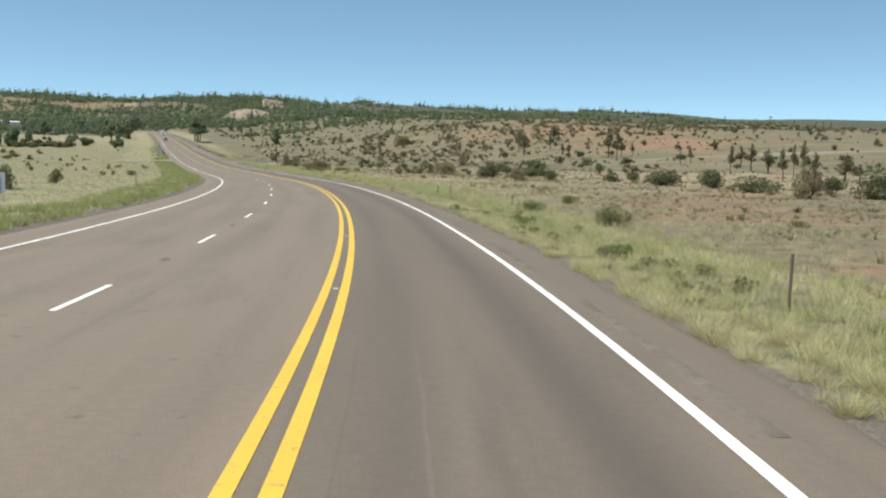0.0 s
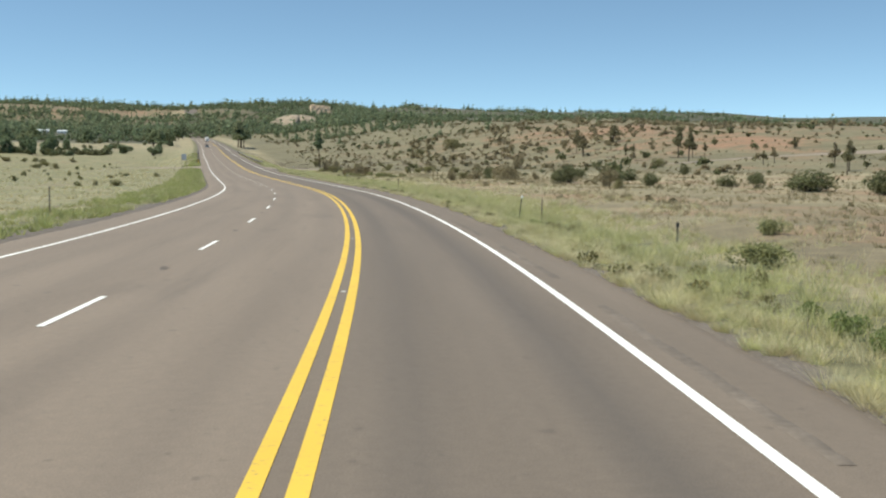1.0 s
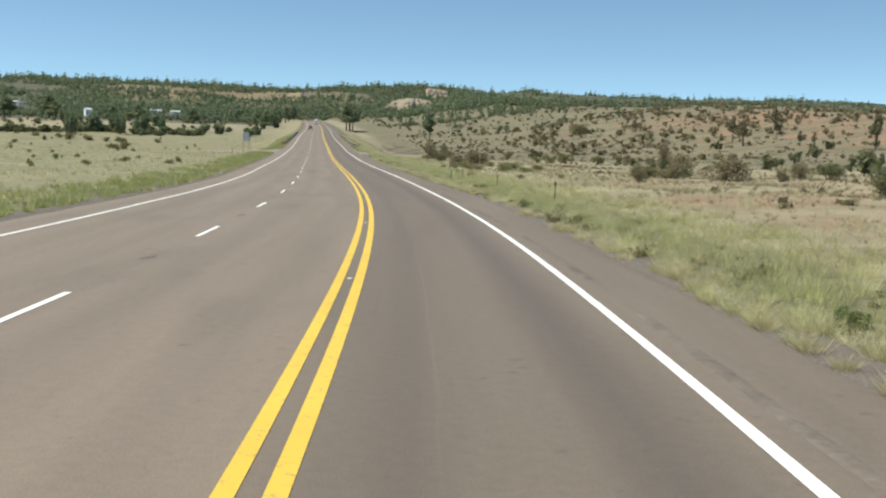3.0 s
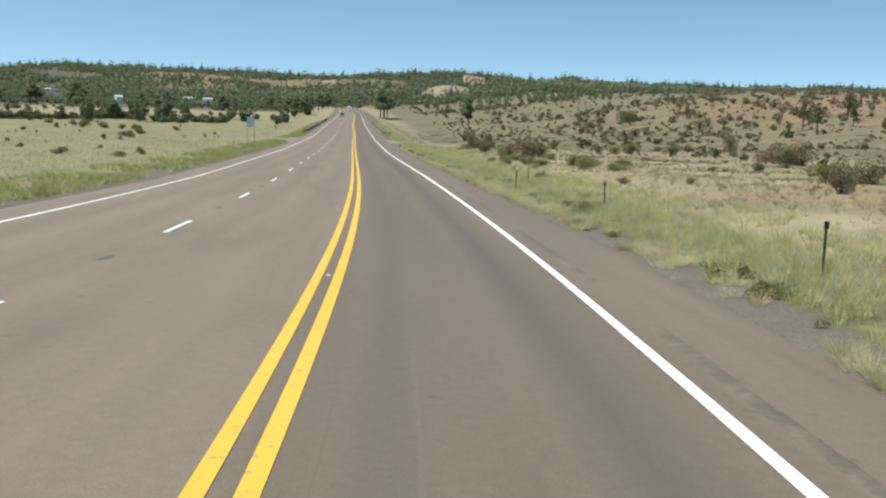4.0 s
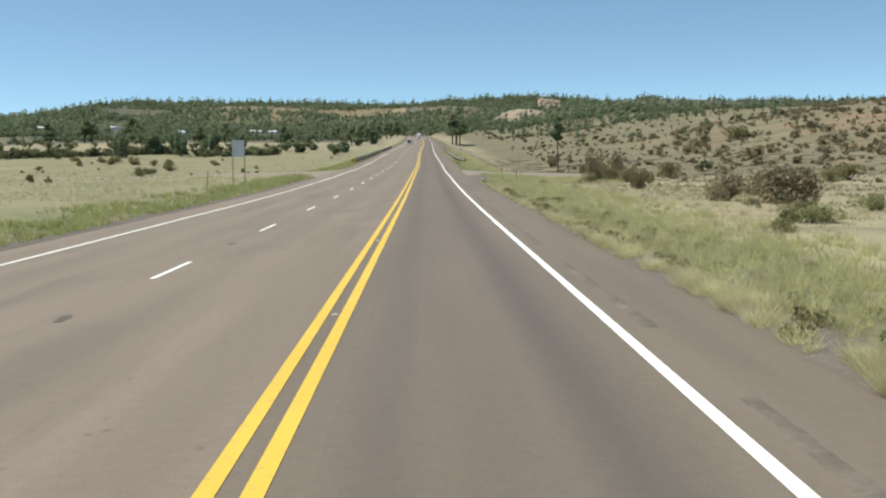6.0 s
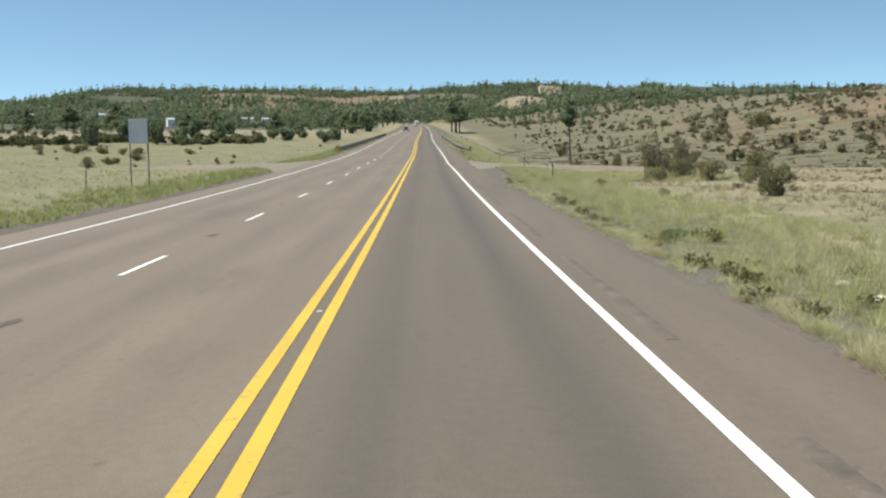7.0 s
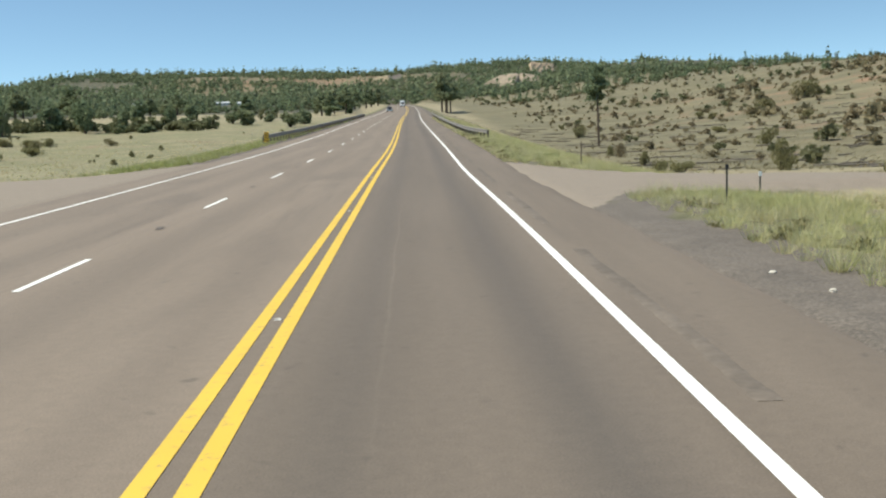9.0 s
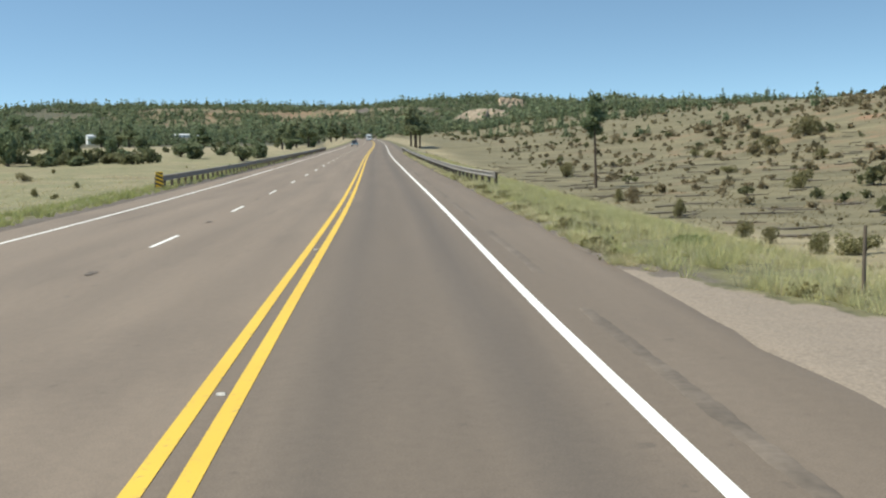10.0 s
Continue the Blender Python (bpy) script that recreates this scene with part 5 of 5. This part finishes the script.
# ---------------------------------------------------------------- fallen trunks on the slope
LOG_MESHES = []
for k in range(6):
    r = np.random.RandomState(100 + k)
    L = r.uniform(2.5, 8.5)
    bits = [limb((-L / 2, 0, 0.08), (0, r.uniform(-0.2, 0.2), 0.10), 0.10, 0.08, 7), limb((0, 0, 0.10), (L / 2, r.uniform(-0.5, 0.5), 0.10), 0.08, 0.03, 7)]
    for q in range(r.randint(2, 6)):
        x = r.uniform(-L / 2, L / 2)
        bits.append(limb((x, 0, 0.15), (x + r.uniform(0.1, 0.8), r.uniform(-0.7, 0.7), r.uniform(0.15, 0.6)), 0.035, 0.01, 4))
    LOG_MESHES.append(tri_mesh("fallen_log", *joined(bits), LOG))
r = np.random.RandomState(9)
for k in range(230):
    s, off = r.uniform(285, 500), 24 + 120 * r.uniform(0, 1) ** 1.3
    ob = new("fallen_log", LOG_MESHES[k % 6])
    ob.matrix_basis = spot(s, off, 0.0, r.normal() * 0.35 + 0.15)
    tagged(ob, "fallen grey-brown trunk lying in dry grass", "log", "fallen trunks on the slope")


# ---------------------------------------------------------------- small scrub and grass
rs = np.random.RandomState(70)
s, o = spread(rs, 3300, 10, 520, 13, 190, lambda s, o, x, y: in_view(x, y) & off_track(s, o) & (wave(x, y, 45, 41) + 0.5 * wave(x, y, 14, 43) > -0.1))
scatter("low_scrub", ["farrust0", "farrust1", "farrust2", "farrust3"], s, o, rs.uniform(0.06, 0.24, len(s)), "low brown scrub dotted over the rangeland", "scrub", 11)
s, o = spread(rs, 700, 60, 460, -190, -20, lambda s, o, x, y: in_view(x, y) & off_track(s, o) & (wave(x, y, 45, 42) > 0.3))
scatter("low_scrub", ["farbush0", "farbush1", "farbush2", "farbush3"], s, o, rs.uniform(0.1, 0.35, len(s)), "low green scrub dotted over the meadow", "scrub", 12)


def grass(name, mat, s, o, height, blades, width, lean, label, seed):
    """Tufts of bent blades, all in one mesh."""
    r = np.random.RandomState(seed)
    x, y = plan(s, o)
    z = ground_z(s, o) - 0.02
    n = len(s)
    rep = np.repeat(np.arange(n), blades)
    m = len(rep)
    a, d = r.uniform(0, 6.283, m), r.uniform(0, 1, m) ** 0.7
    rad = height[rep] * 0.32
    bx, by, bz = x[rep] + np.cos(a) * d * rad, y[rep] + np.sin(a) * d * rad, z[rep]
    h = height[rep] * r.uniform(0.45, 1.1, m)
    out = lean * h * (0.35 + d)
    b = r.uniform(0, 6.283, m)
    w = width * r.uniform(0.6, 1.4, m)
    v0 = np.stack([bx - np.cos(b) * w, by - np.sin(b) * w, bz], -1)
    v1 = np.stack([bx + np.cos(b) * w, by + np.sin(b) * w, bz], -1)
    tip = np.stack([bx + np.cos(a) * out + r.normal(size=m) * 0.06 * h, by + np.sin(a) * out + r.normal(size=m) * 0.06 * h, bz + h], -1)
    me = tri_mesh(name, np.stack([v0, v1, tip], 1).reshape(-1, 3), np.arange(3 * m).reshape(-1, 3), mat)
    return tagged(new(name, me), label, "grass", kind="stuff")


def tussock(x, y, seed):
    """High in the middle of a tussock, low in the gaps between."""
    return wave(x, y, 1.5, seed) + 0.7 * wave(x, y, 0.8, seed + 1)


def verge(n, s0, s1, d0, d1, side, bias, keep, thin=265):
    r = np.random.RandomState(n)
    s = r.uniform(s0, s1, n)
    d = d0 + (d1 - d0) * r.uniform(0, 1, n) ** bias
    o = edge_r(s) + d if side > 0 else -EDGE_L - d
    x, y = plan(s, o)
    chips = 1.5 * smooth((s - 222) / 8) * (1 - smooth((s - 248) / 2)) * (side > 0)   # loose chippings keep the edge bare here
    ok = keep(s, x, y, d) & off_track(s, o, 1.6) & (d > chips * r.uniform(0.75, 1.1, n))
    ok &= r.uniform(0, 1, n) < 1 - 0.7 * smooth((s - thin) / 60)
    return s[ok], o[ok], d[ok]


def bare_shoulder(s):
    """How wide the gravel stays nearly bare beside the pavement."""
    return np.interp(s, [0, 60, 75, 92, 100, 112, 120, 128, 165, 180, 205, 222, 255, 275, 300], [0.75, 0.65, 0.5, 0.7, 0.9, 0.6, 0.75, 0.5, 0.6, 0.65, 0.7, 0.6, 0.15, 0.4, 0.4])


# right verge: a ragged fringe of straw clumps on the gravel's edge, then dense green grass, then straw
FRINGE = ([-6, 70, 85, 95, 114, 124, 165, 180, 222, 240, 262, 300, 420], [0.95, 0.9, 0.5, 0.22, 0.25, 0.8, 0.75, 0.5, 0.04, 0.0, 0.5, 0.5, 0.4])
r = np.random.RandomState(57)
cs = r.uniform(-6, 420, 2200)
cs = cs[r.uniform(0, 1, len(cs)) < np.interp(cs, *FRINGE) * (1 - 0.6 * smooth((cs - 280) / 60))]
cd = 0.02 + np.interp(cs, [60, 90, 120, 165], [1.25, 0.6, 0.75, 0.5]) * r.uniform(0, 1, len(cs)) ** 1.4
wide = r.uniform(0.08, 0.40, len(cs))
per = r.randint(4, 10, len(cs))
s, d = np.repeat(cs, per), np.repeat(cd, per)
w = np.repeat(wide, per)
s, d = s + r.normal(size=len(s)) * w * 0.8, np.maximum(d + r.normal(size=len(s)) * w * 0.3, 0.0)
ok = off_track(s, edge_r(s) + d)
s, d, w = s[ok], d[ok], w[ok]
h = (0.13 + 0.42 * w) * np.interp(s, [150, 190], [1.1, 0.9]) * r.uniform(0.65, 1.2, len(s))
pick = r.uniform(0, 1, len(s)) < 0.72
grass("straw_grass", GRASS_DRY, s[pick], edge_r(s[pick]) + d[pick], h[pick], 64, 0.0034, 0.9, "ragged yellow straw clumps along the gravel edge", 1)
grass("green_grass", GRASS_GREEN, s[~pick], edge_r(s[~pick]) + d[~pick], h[~pick], 60, 0.0036, 0.9, "ragged green clumps along the gravel edge", 9)
s, o, d = verge(21000, -6, 420, 0.35, 6.0, 1, 1.25, lambda s, x, y, d: (d > bare_shoulder(s)) & (wave(x, y, 6, 53) + 0.95 * tussock(x, y, 54) > -0.45 - 0.10 * d + 0.42 * np.maximum(d - np.interp(s, [60, 180, 218, 228], [2.8, 3.2, 3.4, 6.0]), 0)))
grass("green_grass", GRASS_GREEN, s, o, np.clip(0.32 + 0.13 * tussock(*plan(s, o), 54) + 0.06 * rs.normal(size=len(s)), 0.12, 0.55) * np.clip(0.7 + 0.5 * (d - bare_shoulder(s)), 0.7, 1.0) * np.clip(1.3 - 0.1 * d, 0.7, 1), 34, 0.0044, 0.6, "tall green grass on the verge", 2)
s, o, d = verge(5200, 216, 262, 4.0, 17.0, 1, 1.1, lambda s, x, y, d: (wave(x, y, 6, 68) > -0.6 + 0.10 * np.maximum(d - 8, 0)) & ((s > 226) | (d < 6)))
grass("green_grass", GRASS_GREEN, s, o, rs.uniform(0.16, 0.42, len(s)), 22, 0.007, 0.6, "tall green grass beside the side track", 13)
s, o, d = verge(20000, -6, 420, 0.7, 13.0, 1, 1.3, lambda s, x, y, d: (d > bare_shoulder(s)) & (wave(x, y, 7, 55) + 0.8 * tussock(x, y, 86) > 0.0))
grass("straw_grass", GRASS_DRY, s, o, rs.uniform(0.16, 0.44, len(s)), 22, 0.0044, 0.5, "pale seeding grass among the green", 3)
s, o, d = verge(3000, -6, 420, 0.9, 6.0, 1, 1.0, lambda s, x, y, d: (d > bare_shoulder(s) + 0.2) & (wave(x, y, 5, 65) + 0.8 * tussock(x, y, 88) > 0.5))
grass("straw_grass", GRASS_DRY, s, o, rs.uniform(0.36, 0.60, len(s)), 16, 0.0045, 0.3, "tall pale seed stalks in the verge", 10)
# weeds at the foot of the grass; their dark tone also stands for its shade
s, o, d = verge(1700, -6, 420, 0.1, 3.0, 1, 1.9, lambda s, x, y, d: (d > bare_shoulder(s) - 0.45) & (wave(x, y, 8, 67) + 0.6 * tussock(x, y, 90) > 0.1))
scatter("verge_weeds", ["tuft0", "tuft1", "tuft2", "tuft3"], s, o, rs.uniform(0.14, 0.40, len(s)), "olive weeds among the verge grass", "weeds", 15)
# left verge: a lush strip at the road, patchy, then pale grass
s, o, d = verge(8600, 10, 430, 0.3, 4.6, -1, 1.2, lambda s, x, y, d: wave(x, y, 16, 57) + 0.5 * wave(x, y, 3, 58) > -0.65 + 0.22 * np.maximum(d - 2.0, 0))
grass("lush_grass", GRASS_LUSH, s, o, rs.uniform(0.20, 0.42, len(s)), 18, 0.014, 0.6, "lush green grass in patches on the verge", 4)
s, o, d = verge(6500, 10, 430, 0.3, 14.0, -1, 1.0, lambda s, x, y, d: wave(x, y, 8, 59) > 0.0)
grass("straw_grass", GRASS_DRY, s, o, rs.uniform(0.16, 0.40, len(s)), 14, 0.013, 0.55, "pale seeding grass on the verge", 5)
# open rangeland
s, o = spread(rs, 11000, 0, 230, 9.5, 36, lambda s, o, x, y: in_view(x, y) & off_track(s, o) & (wave(x, y, 6, 70) + 0.5 * wave(x, y, 2.2, 71) > -0.1))
grass("bunch_grass", RANGE_GRASS, s, o, rs.uniform(0.12, 0.30, len(s)), 14, 0.008, 0.7, "low dry bunch grass behind the verge", 16)
s, o = spread(rs, 19000, 0, 400, 14, 90, lambda s, o, x, y: in_view(x, y) & off_track(s, o) & (wave(x, y, 12, 60) + 0.5 * wave(x, y, 4, 61) > -0.2))
grass("bunch_grass", RANGE_GRASS, s, o, rs.uniform(0.14, 0.36, len(s)), 12, 0.018, 0.5, "dry bunch grass over the rangeland", 6)
s, o = spread(rs, 16000, 30, 420, -110, -16, lambda s, o, x, y: in_view(x, y) & off_track(s, o) & (wave(x, y, 12, 62) + 0.5 * wave(x, y, 4, 63) > -0.2))
grass("straw_grass", GRASS_DRY, s, o, rs.uniform(0.14, 0.36, len(s)), 8, 0.03, 0.5, "dry bunch grass over the meadow", 7)
